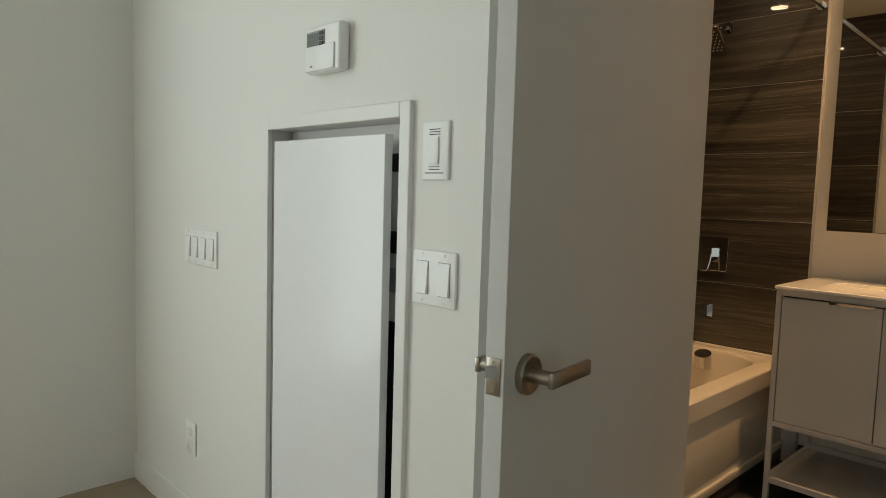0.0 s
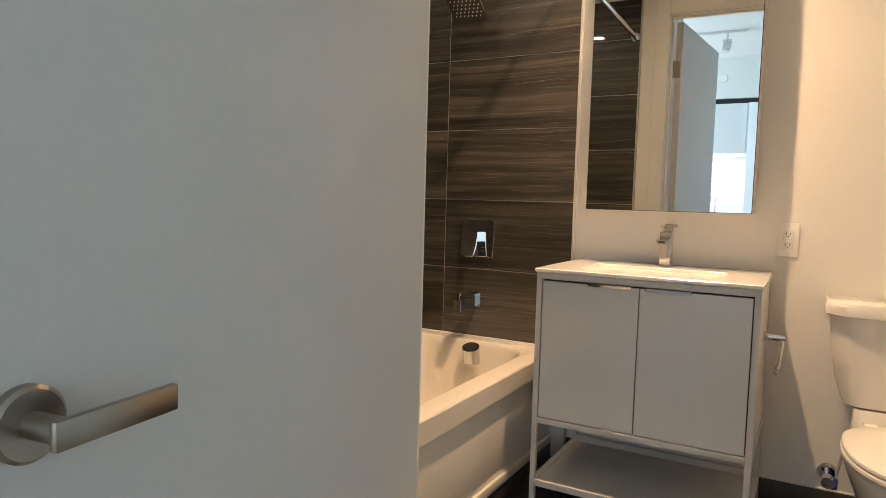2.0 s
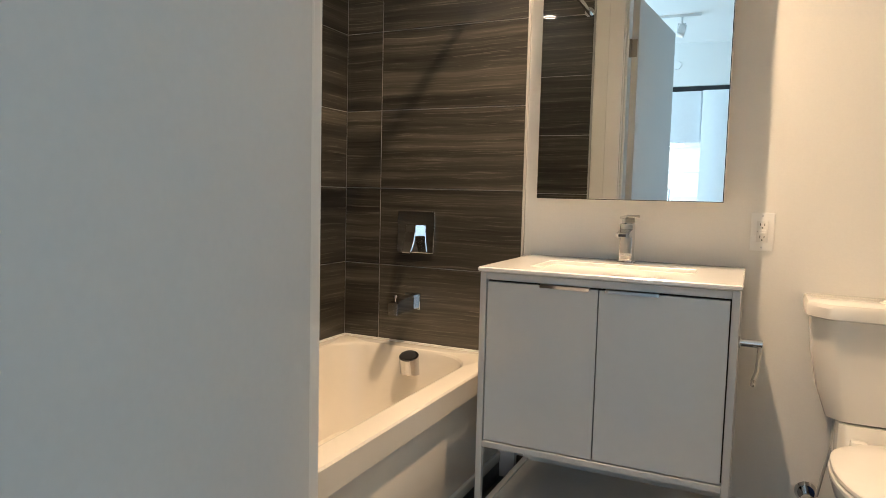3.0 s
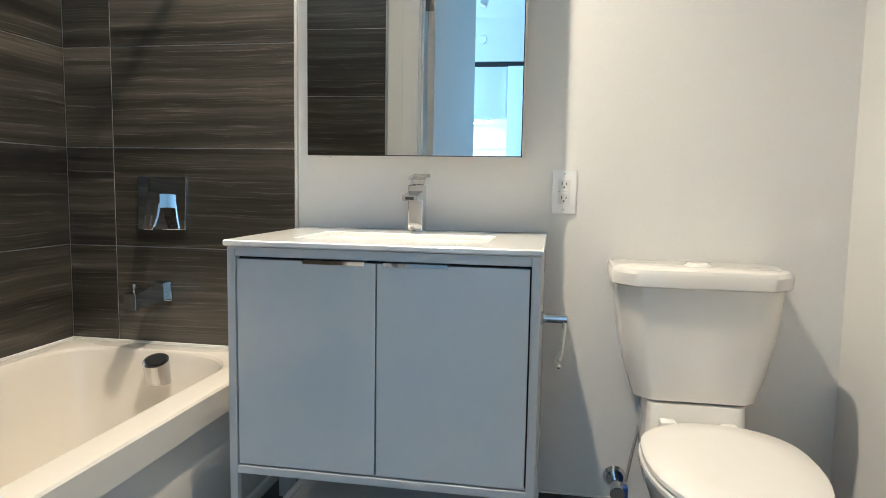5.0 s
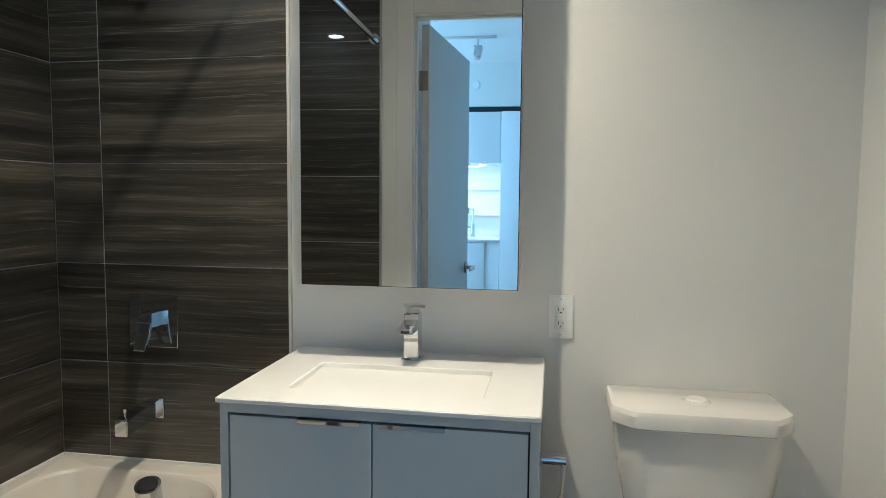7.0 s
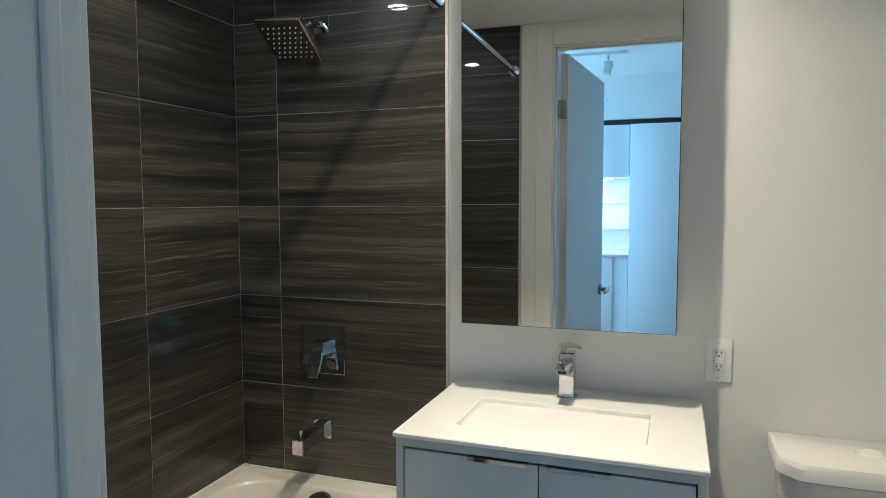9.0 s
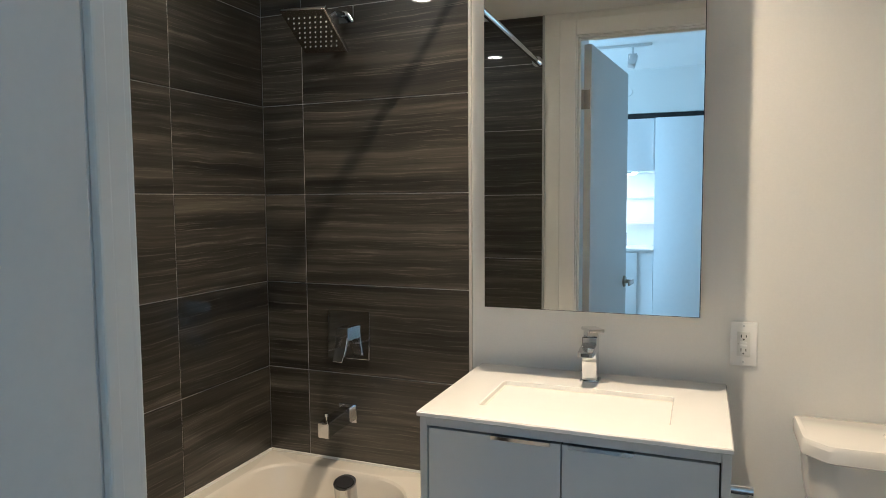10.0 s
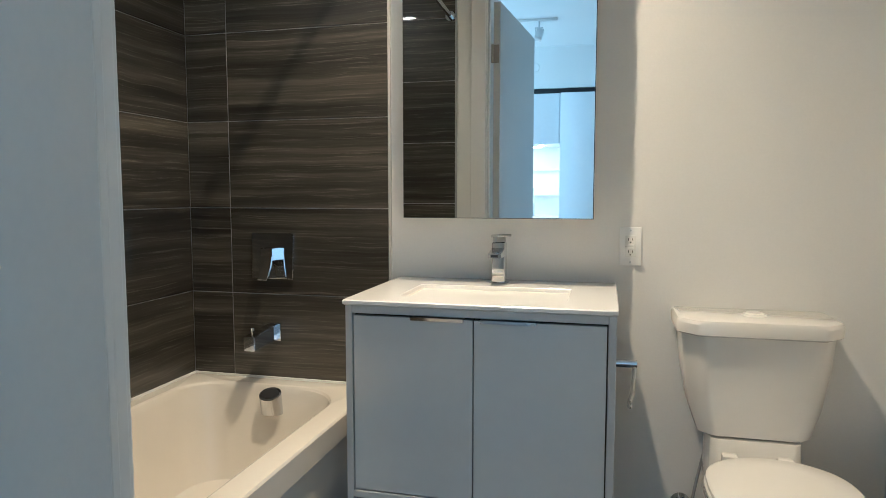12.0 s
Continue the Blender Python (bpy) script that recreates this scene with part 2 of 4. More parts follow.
# ---- large structure ----
T = 0.1
structure("floor_bathroom", new_box(LEFT - T, RIGHT + T, DW0, BACK + T, -0.1, 0), M_GROUT, "dark porcelain tile floor of the bathroom")
structure("floor_room", new_box(ROOM_L - T, ROOM_R + T, ROOM_B - T, DW0, -0.1, 0), M_PLANK, "oak plank floor of the living room")
structure("ceiling_bathroom", new_box(LEFT - T, RIGHT + T, DW1 - 0.02, BACK + T, CEIL, CEIL + 0.1), M_CEIL, "low white painted bathroom ceiling")
bm = bmesh.new()
box(bm, LEFT, -0.768, DW1, BACK, SOFFIT, CEIL)
box(bm, -0.768, RIGHT, DW1, DW1 + 0.74, SOFFIT, CEIL)
structure("ceiling_soffit", bm, M_CEIL, "white dropped soffit over bathtub and doorway")
structure("ceiling_room", new_box(ROOM_L - T, ROOM_R + T, ROOM_B - T, DW1, ROOM_CEIL, ROOM_CEIL + 0.1), M_CEIL, "white painted living room ceiling")
wall_back = structure("wall_north", new_box(LEFT - T, RIGHT + T, BACK, BACK + T, 0, CEIL), M_WALL, "white wall behind vanity and toilet, tiled by the tub")
wall_left = structure("wall_west", new_box(LEFT - T, LEFT, DW0, BACK, 0, CEIL), M_WALL, "tub wall clad in brown veined tile")
structure("wall_east", new_box(RIGHT, RIGHT + T, DW1, BACK, 0, CEIL), M_WALL, "plain white wall beside the toilet")
OL, OR, OT = -0.617, 0.23, 2.10       # bathroom door opening
bm = bmesh.new()
box(bm, LEFT - T, OL - 0.02, DW0, DW1, 0, ROOM_CEIL)
box(bm, OR + 0.02, ROOM_R + T, DW0, DW1, 0, ROOM_CEIL)
box(bm, OL - 0.02, OR + 0.02, DW0, DW1, OT + 0.02, ROOM_CEIL)
wall_door = structure("wall_south", bm, M_WALL, "white wall with the bathroom doorway through it")
# panel wall with the recess for the electrical panel
PX0, PX1, PZ0, PZ1 = -1.455, -0.902, 0.10, 1.318
PC = -0.672                           # outer corner of the panel wall
bm = bmesh.new()
box(bm, ROOM_L - T, PX0, PANEL_Y, PANEL_Y + T, 0, ROOM_CEIL)
box(bm, PX1, PC, PANEL_Y, PANEL_Y + T, 0, ROOM_CEIL)
box(bm, PX0, PX1, PANEL_Y, PANEL_Y + T, PZ1, ROOM_CEIL)
box(bm, PX0, PX1, PANEL_Y, PANEL_Y + T, 0, PZ0)
box(bm, PC - T, PC, PANEL_Y + T, DW0, 0, ROOM_CEIL)
structure("wall_panel", bm, M_WALL, "white living room wall around the electrical panel")
# living room walls, with the window in the west one
WY0, WY1, WZ0, WZ1 = -1.62, 0.06, 0.25, 2.40
bm = bmesh.new()
box(bm, ROOM_L - T, ROOM_L, WY1, PANEL_Y, 0, ROOM_CEIL)
box(bm, ROOM_L - T, ROOM_L, ROOM_B, WY0, 0, ROOM_CEIL)
box(bm, ROOM_L - T, ROOM_L, WY0, WY1, 0, WZ0)
box(bm, ROOM_L - T, ROOM_L, WY0, WY1, WZ1, ROOM_CEIL)
structure("wall_window", bm, M_WALL, "white living room wall with a tall window")
SX0, SX1, SZ0, SZ1 = 0.78, 2.22, 0.20, 2.40
bm = bmesh.new()
box(bm, ROOM_L - T, SX0, ROOM_B - T, ROOM_B, 0, ROOM_CEIL)
box(bm, SX1, ROOM_R + T, ROOM_B - T, ROOM_B, 0, ROOM_CEIL)
box(bm, SX0, SX1, ROOM_B - T, ROOM_B, 0, SZ0)
box(bm, SX0, SX1, ROOM_B - T, ROOM_B, SZ1, ROOM_CEIL)
structure("wall_room_back", bm, M_WALL, "white wall behind the kitchen with a window")
structure("wall_room_east", new_box(ROOM_R, ROOM_R + T, ROOM_B, DW0, 0, ROOM_CEIL), M_WALL, "plain white living room wall")
structure("bulkhead", new_box(-1.9, 0.64, ROOM_B, -1.66, 2.16, ROOM_CEIL), M_CEIL, "white bulkhead above the kitchen cabinets")

window = tagged(new("window_1"), "tall white-framed window giving daylight", kind="structure")
bm = bmesh.new()
for y0, y1, z0, z1 in ((WY0, WY0 + 0.06, WZ0, WZ1), (WY1 - 0.06, WY1, WZ0, WZ1), (WY0, WY1, WZ0, WZ0 + 0.06), (WY0, WY1, WZ1 - 0.06, WZ1), (-0.81, -0.75, WZ0, WZ1)):
    box(bm, ROOM_L - 0.075, ROOM_L - 0.025, y0, y1, z0, z1, 0.003)
part("window_frame", bm, M_TRIM, window)
for y0, y1 in ((WY0 + 0.06, -0.81), (-0.75, WY1 - 0.06)):
    pane = part("pane", new_box(ROOM_L - 0.056, ROOM_L - 0.050, y0, y1, WZ0 + 0.06, WZ1 - 0.06), M_GLASS, window)
    pane.visible_shadow = False

window = tagged(new("window_2"), "tall white-framed window beside the kitchen", kind="structure")
bm = bmesh.new()
for x0, x1, z0, z1 in ((SX0, SX0 + 0.06, SZ0, SZ1), (SX1 - 0.06, SX1, SZ0, SZ1), (SX0 + 0.06, SX1 - 0.06, SZ0, SZ0 + 0.06), (SX0 + 0.06, SX1 - 0.06, SZ1 - 0.06, SZ1)):
    box(bm, x0, x1, ROOM_B - 0.075, ROOM_B - 0.025, z0, z1, 0.003)
part("window_frame", bm, M_TRIM, window)
pane = part("pane", new_box(SX0 + 0.06, SX1 - 0.06, ROOM_B - 0.056, ROOM_B - 0.050, SZ0 + 0.06, SZ1 - 0.06), M_GLASS, window)
pane.visible_shadow = False

# door frame: jambs, stops and casings on the bathroom side
door_frame = tagged(new("door_frame"), "white painted frame of the bathroom doorway", kind="structure")
for x0, x1 in ((OL - 0.02, OL), (OR, OR + 0.02)):
    part("jamb", new_box(x0, x1, DW0 - 0.003, DW1 + 0.004, 0, OT + 0.02, 0.002), M_TRIM, door_frame)
part("head_jamb", new_box(OL, OR, DW0 - 0.003, DW1 + 0.004, OT, OT + 0.02, 0.002), M_TRIM, door_frame)
for x0, x1 in ((OL, OL + 0.011), (OR - 0.011, OR)):
    part("door_stop", new_box(x0, x1, DW0 + 0.034, DW0 + 0.050, 0, OT, 0.003), M_TRIM, door_frame)
part("door_stop", new_box(OL + 0.011, OR - 0.011, DW0 + 0.034, DW0 + 0.050, OT - 0.011, OT, 0.003), M_TRIM, door_frame)
for x0, x1 in ((OL - 0.081, OL - 0.006), (OR + 0.006, OR + 0.078)):
    part("casing", new_box(x0, x1, DW1, DW1 + 0.018, 0, OT + 0.078, 0.004), M_TRIM, door_frame)
part("casing", new_box(OL - 0.006, OR + 0.006, DW1, DW1 + 0.018, OT + 0.006, OT + 0.078, 0.004), M_TRIM, door_frame)

# dark tile base along the bathroom walls
bm = bmesh.new()
box(bm, -0.767, RIGHT, BACK - 0.012, BACK, 0, 0.10, 0.002)
box(bm, RIGHT - 0.012, RIGHT, DW1, BACK - 0.012, 0, 0.10, 0.002)
structure("baseboard", bm, M_BASE, "dark tile base along the bathroom walls")
bm = bmesh.new()
box(bm, -0.767, RIGHT - 0.012, BACK - 0.008, BACK, 0.10, 0.105, 0.001)
structure("trim_base_sealant", bm, M_CAULK, "white sealant line above the tile base")
bm = new_box(ROOM_L, PC, PANEL_Y - 0.012, PANEL_Y, 0, 0.10, 0.003)
structure("baseboard_room", bm, M_TRIM, "white painted baseboard")
bm = bmesh.new()
box(bm, -0.776, -0.768, BACK - 0.014, BACK, 0.0, SOFFIT, 0.001)
box(bm, -0.776, -0.768, DW1, DW1 + 0.014, 0.0, SOFFIT, 0.001)
structure("trim_tile_edge", bm, M_EDGE, "slim white edge trim where the tile ends")

# ---- bathroom door ----
HINGE, FREE = Vector((-0.567, 1.640, 0)), Vector((-0.465, 0.787, 0))
dlen = (FREE - HINGE).length
dang = math.degrees(math.atan2(FREE.y - HINGE.y, FREE.x - HINGE.x))
DOOR_T = 0.035
# local x runs from the hinge to the free edge, local -y lies behind the visible face
door = thing("door_1", "plain white painted door standing open beside the doorway", "door", m=pose(HINGE.x, HINGE.y, 0, 0, 0, dang))
door["kind"] = "structure"
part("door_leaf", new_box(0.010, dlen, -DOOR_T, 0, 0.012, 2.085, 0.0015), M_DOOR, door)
LH = 0.881                            # height of the lever
LP = 0.885
part("latch_plate", new_box(dlen - 0.001, dlen + 0.0016, -0.031, -0.006, LP - 0.029, LP + 0.029, 0.0004), M_SATIN, door, "brushed steel latch plate")
bm = bmesh.new()
LB = LP + 0.008
vs = [bm.verts.new(p) for p in ((dlen, -0.026, LB - 0.009), (dlen, -0.011, LB - 0.009), (dlen + 0.012, -0.026, LB - 0.009), (dlen, -0.026, LB + 0.009), (dlen, -0.011, LB + 0.009), (dlen + 0.012, -0.026, LB + 0.009))]
for f in ((0, 1, 2), (3, 5, 4), (0, 3, 4, 1), (1, 4, 5, 2), (0, 2, 5, 3)):
    bm.faces.new([vs[i] for i in f])
bmesh.ops.recalc_face_normals(bm, faces=bm.faces)
part("latch_bolt", bm, M_STEEL, door, "steel latch bolt", smooth=False)
bm = bmesh.new()
for s in (-0.021, 0.021):
    cyl(bm, (dlen + 0.001, -0.0185, LP + s), (dlen + 0.0022, -0.0185, LP + s), 0.0032, seg=12)
part("latch_screws", bm, M_SATIN, door)


def lever(side):
    """A round rose with a flat lever that points back to the hinge; side +1 is the visible face."""
    y0 = 0.0 if side > 0 else -DOOR_T
    cx = dlen - 0.062
    bm = bmesh.new()
    cyl(bm, (cx, y0, LH), (cx, y0 + side * 0.009, LH), 0.0325, 0.0325, 40)
    cyl(bm, (cx, y0 + side * 0.009, LH), (cx, y0 + side * 0.012, LH), 0.0325, 0.029, 40)
    rose = part("rose", bm, M_SATIN, door, "round satin nickel rose")
    bm = bmesh.new()
    cyl(bm, (cx, y0 + side * 0.012, LH), (cx, y0 + side * 0.052, LH), 0.0115, seg=24)
    part("neck", bm, M_SATIN, rose)
    bm = new_box(cx - 0.112, cx + 0.013, min(y0 + side * 0.047, y0 + side * 0.056), max(y0 + side * 0.047, y0 + side * 0.056), LH - 0.0125, LH + 0.0125, 0.002)
    part("door_handle", bm, M_SATIN, rose, "flat satin nickel lever")


lever(1)
lever(-1)
for hz in (0.25, 1.83):
    bm = new_box(0.0085, 0.012, -DOOR_T, -0.006, hz - 0.045, hz + 0.045, 0.001)
    h = part("hinge", bm, M_SATIN, door, "dark satin hinge leaf")
    bm = bmesh.new()
    cyl(bm, (0.004, -DOOR_T - 0.004, hz - 0.045), (0.004, -DOOR_T - 0.004, hz + 0.045), 0.006, seg=16)
    part("knuckle", bm, M_SATIN, h)

# ---- electrical panel in the living room wall ----
panel = thing("electrical_panel", "recessed electrical panel with its glossy white door ajar", "electrical panel")
bm = bmesh.new()
fo = 0.030
for x0, x1, z0, z1 in ((PX0 - fo, PX0 + 0.004, PZ0 - fo, PZ1 + fo), (PX1 - 0.004, PX1 + fo, PZ0 - fo, PZ1 + fo), (PX0 + 0.004, PX1 - 0.004, PZ1 - 0.004, PZ1 + fo), (PX0 + 0.004, PX1 - 0.004, PZ0 - fo, PZ0 + 0.004)):
    box(bm, x0, x1, PANEL_Y - 0.012, PANEL_Y + 0.004, z0, z1, 0.003)
part("surround_frame", bm, M_TRIM, panel, "white painted surround")
bm = bmesh.new()
box(bm, PX0, PX0 + 0.004, PANEL_Y + 0.005, PANEL_Y + 0.13, PZ0, PZ1)
box(bm, PX1 - 0.004, PX1, PANEL_Y + 0.005, PANEL_Y + 0.13, PZ0, PZ1)
box(bm, PX0 + 0.004, PX1 - 0.004, PANEL_Y + 0.005, PANEL_Y + 0.13, PZ1 - 0.004, PZ1)
box(bm, PX0 + 0.004, PX1 - 0.004, PANEL_Y + 0.005, PANEL_Y + 0.13, PZ0, PZ0 + 0.004)
part("recess_lining", bm, M_TRIM, panel)
# black back stands in for the shade inside the recess
part("back_box", new_box(PX0 + 0.004, PX1 - 0.004, PANEL_Y + 0.105, PANEL_Y + 0.13, PZ0 + 0.004, PZ1 - 0.004), M_GAP_SHADE, panel, "back of the box, painted black for the shade inside")
part("inner_cover", new_box(PX0 + 0.01, PX1 - 0.01, PANEL_Y + 0.06, PANEL_Y + 0.064, 0.86, PZ1 - 0.005), M_TRIM, panel, "white inner cover")
part("panel_door", new_box(-1.432, -0.962, PANEL_Y - 0.003, PANEL_Y + 0.019, PZ0 + 0.02, 1.284, 0.002), M_GLOSS, panel, "glossy white panel door")
for z0, z1, mt in ((1.205, 1.245, M_DARK), (1.02, 1.07, M_DARK), (0.93, 0.985, M_GALV)):
    part("breaker", new_box(-1.0, -0.914, PANEL_Y + 0.046, PANEL_Y + 0.0595, z0, z1, 0.002), mt, panel, "dark breaker beside the door gap")

# ---- thermostat ----
th = thing("thermostat", "white wall thermostat with a small grey display", "thermostat")
TX0, TX1, TZ0, TZ1 = -1.238, -1.100, 1.434, 1.542
part("case", new_box(TX0, TX1, PANEL_Y - 0.030, PANEL_Y, TZ0, TZ1, 0.006, 3), M_PLASTIC, th)
part("flap", new_box(TX0 + 0.003, TX1 - 0.018, PANEL_Y - 0.034, PANEL_Y - 0.029, TZ0 + 0.004, TZ0 + 0.062, 0.002), M_PLASTIC, th, "white hinged flap")
part("display_bezel", new_box(TX0 + 0.006, TX0 + 0.080, PANEL_Y - 0.0325, PANEL_Y - 0.029, TZ1 - 0.052, TZ1 - 0.012, 0.001), M_GREY, th)
part("display", new_box(TX0 + 0.010, TX0 + 0.055, PANEL_Y - 0.0335, PANEL_Y - 0.032, TZ1 - 0.047, TZ1 - 0.017), M_LCD, th, "dark grey liquid crystal display")
for k in range(3):
    part("button", new_box(TX0 + 0.060, TX0 + 0.077, PANEL_Y - 0.0350, PANEL_Y - 0.032, TZ1 - 0.0245 - 0.0115 * k, TZ1 - 0.016 - 0.0115 * k, 0.001), M_DARK, th)
part("logo_bar", new_box(TX0 + 0.024, TX0 + 0.034, PANEL_Y - 0.0346, PANEL_Y - 0.0335, TZ0 + 0.012, TZ0 + 0.017), M_GREY, th)


def wall_switch(name, label, category, x0, x1, z0, z1, gangs, mat):
    """A face plate with broad rockers, on the panel wall."""
    ob = thing(name, label, category)
    Y = PANEL_Y
    part("face_plate", new_box(x0, x1, Y - 0.0065, Y, z0, z1, 0.0025, 3), mat, ob)
    w = (x1 - x0) / gangs
    zc = (z0 + z1) / 2
    for g in range(gangs):
        cx = x0 + w * (g + 0.5) if gangs < 3 else x0 + 0.033 + (x1 - x0 - 0.066) * g / (gangs - 1)
        part("gap", new_box(cx - 0.0172, cx + 0.0172, Y - 0.0070, Y - 0.006, zc - 0.0340, zc + 0.0340), M_GREY, ob)
        bm = bmesh.new()
        ring0 = [(cx - 0.016, Y - 0.0068, zc - 0.033), (cx + 0.016, Y - 0.0068, zc - 0.033), (cx + 0.016, Y - 0.0068, zc + 0.033), (cx - 0.016, Y - 0.0068, zc + 0.033)]
        ring1 = [(cx - 0.0155, Y - 0.0125, zc - 0.0322), (cx + 0.0155, Y - 0.0125, zc - 0.0322), (cx + 0.0155, Y - 0.0080, zc + 0.0322), (cx - 0.0155, Y - 0.0080, zc + 0.0322)]
        loft(bm, [ring0, ring1])
        part("rocker", bm, mat, ob, smooth=False)
        for s in (-0.0475, 0.0475):
            bm = bmesh.new()
            cyl(bm, (cx, Y - 0.006, zc + s), (cx, Y - 0.0075, zc + s), 0.0033, seg=12)
            part("screw", bm, M_IVORY, ob)
    return ob


wall_switch("light_switch", "white double rocker light switch on the wall", "light switch", -0.858, -0.732, 0.932, 1.044, 2, M_PLASTIC)
wall_switch("light_switch", "white four-gang light switch low in contrast on the wall", "light switch", -2.010, -1.772, 0.906, 1.020, 4, M_PLASTIC)
fan = thing("fan_control", "white slide control with fine vent lines", "fan switch")
part("face_plate", new_box(-0.838, -0.762, PANEL_Y - 0.0065, PANEL_Y, 1.185, 1.300, 0.0025, 3), M_PLASTIC, fan)
part("rocker", new_box(-0.815, -0.788, PANEL_Y - 0.0105, PANEL_Y - 0.006, 1.216, 1.270, 0.002), M_PLASTIC, fan)
for z in (1.275, 1.280, 1.285, 1.211, 1.206):
    part("vent_line", new_box(-0.817, -0.786, PANEL_Y - 0.0073, PANEL_Y - 0.006, z - 0.0008, z + 0.0008), M_DARK, fan)
part("status_bar", new_box(-0.827, -0.775, PANEL_Y - 0.0073, PANEL_Y - 0.006, 1.1975, 1.2005), M_GREY, fan)
low = thing("wall_outlet", "white duplex outlet near the floor", "power outlet")
part("face_plate", new_box(-2.005, -1.930, PANEL_Y - 0.006, PANEL_Y, 0.258, 0.368, 0.0025, 3), M_PLASTIC, low)
for z in (0.292, 0.334):
    part("receptacle", new_box(-1.984, -1.951, PANEL_Y - 0.008, PANEL_Y - 0.0055, z - 0.014, z + 0.014, 0.002), M_IVORY, low)

# ---- bathtub ----
TUB_Z = 0.470
TX_IN, TX_OUT, TY0, TY1 = LEFT + 0.011, -0.822, DW1 + 0.012, BACK - 0.012
tub = thing("bathtub", "cream white alcove bathtub with a recessed apron", "bathtub")
bm = bmesh.new()
N8 = 8
outer = rounded(TX_IN, TX_OUT, TY0, TY1, TUB_Z, 0.004, N8)
rim_in = [rounded(TX_IN + 0.055, TX_OUT - 0.080, TY0 + 0.09, TY1 - 0.075, TUB_Z, (0.16, 0.10, 0.16, 0.20), N8)]
rings = [rounded(TX_IN, TX_OUT, TY0, TY1, TUB_Z - 0.075, 0.004, N8), rounded(TX_IN, TX_OUT, TY0, TY1, TUB_Z - 0.008, 0.004, N8), rounded(TX_IN + 0.003, TX_OUT - 0.004, TY0 + 0.003, TY1 - 0.003, TUB_Z - 0.002, 0.006, N8), rounded(TX_IN + 0.010, TX_OUT - 0.011, TY0 + 0.01, TY1 - 0.01, TUB_Z, 0.01, N8)]
for inset, dz in ((-0.006, 0.0), (0.0, -0.003), (0.005, -0.010), (0.010, -0.030), (0.025, -0.14), (0.05, -0.26), (0.075, -0.32), (0.12, -0.345)):
    rings.append(rounded(TX_IN + 0.055 + inset, TX_OUT - 0.080 - inset, TY0 + 0.09 + inset * 2.2, TY1 - 0.075 - inset, TUB_Z + dz, (0.17, 0.12, 0.16, 0.20), N8))
loft(bm, rings, cap0=False)
part("shell", bm, M_TUB, tub, crease=22)
bm = bmesh.new()
box(bm, TX_OUT - 0.045, TX_OUT - 0.016, TY0, TY1, 0.07, TUB_Z - 0.072, 0.004)
part("apron", bm, M_TUB, tub, "recessed cream apron")
part("apron_foot", new_box(TX_OUT - 0.030, TX_OUT - 0.006, TY0, TY1, 0.066, 0.105, 0.006, 3), M_TUB, tub)
part("plinth", new_box(TX_OUT - 0.040, TX_OUT - 0.010, TY0, TY1, 0.0, 0.066, 0.002), M_BASE, tub, "dark tile plinth under the apron")
bm = bmesh.new()
box(bm, TX_IN, TX_OUT, TY1 - 0.004, TY1 + 0.002, TUB_Z - 0.004, TUB_Z + 0.006, 0.002)
box(bm, TX_IN - 0.002, TX_IN + 0.005, TY0, TY1 - 0.004, TUB_Z - 0.004, TUB_Z + 0.006, 0.002)
part("sealant", bm, M_CAULK, tub, "white sealant bead")
bm = bmesh.new()
OVX, OVZ = -1.165, TUB_Z - 0.060
cap_rings = []
for h, slope in ((-0.030, 0.0), (0.040, 0.5)):
    cap_rings.append([(OVX + 0.039 * math.cos(2 * math.pi * k / 32), TY1 - 0.112 + 0.030 * math.sin(2 * math.pi * k / 32) - h * 0.15, OVZ + h + slope * (0.030 * math.sin(2 * math.pi * k / 32))) for k in range(32)])
loft(bm, cap_rings)
cap = part("overflow_cap", bm, M_CHROME, tub, "round chrome overflow cap")
bm = bmesh.new()
mouth = [(OVX + 0.031 * math.cos(2 * math.pi * k / 32), TY1 - 0.118 + 0.021 * math.sin(2 * math.pi * k / 32), OVZ + 0.0412 + 0.5 * 0.021 * math.sin(2 * math.pi * k / 32)) for k in range(32)]
loft(bm, [mouth, [(x, y, z + 0.001) for x, y, z in mouth]])
part("cap_mouth", bm, M_DARK, cap, "dark open top of the cap")
bm = bmesh.new()
cyl(bm, (OVX, TY1 - 0.076, OVZ - 0.01), (OVX, TY1 - 0.105, OVZ - 0.01), 0.030, seg=24)
part("overflow_neck", bm, M_CHROME, tub)

# ---- bath fittings on the back wall ----
WT = BACK - 0.0105                    # face of the tile
valve = thing("shower_valve", "square chrome shower valve on brown tile", "shower valve")
VX, VZ = -1.205, 0.911
bm = new_box(-0.080, 0.080, -0.008, 0.001, -0.081, 0.081, 0.002)
bm.transform(pose(VX, WT - 0.0025, VZ, -2.2, 0, 0))   # leans back a little
part("plate", bm, M_CHROME, valve)
part("hub", new_box(VX - 0.022, VX + 0.022, WT - 0.054, WT - 0.007, VZ - 0.014, VZ + 0.030, 0.002), M_CHROME, valve)
bm = bmesh.new()
loft(bm, [[(VX - w, WT - y, VZ + z), (VX + w, WT - y, VZ + z), (VX + w, WT - y + 0.009, VZ + z - 0.003), (VX - w, WT - y + 0.009, VZ + z - 0.003)]
          for w, y, z in ((0.022, 0.056, 0.002), (0.021, 0.066, -0.035), (0.018, 0.086, -0.076))])
bmesh.ops.bevel(bm, geom=list(bm.edges), offset=0.0012, segments=1, affect="EDGES")
part("lever", bm, M_CHROME, valve, "slanting chrome paddle lever")
spout = thing("tub_spout", "square chrome tub spout with a pull knob", "tub spout")
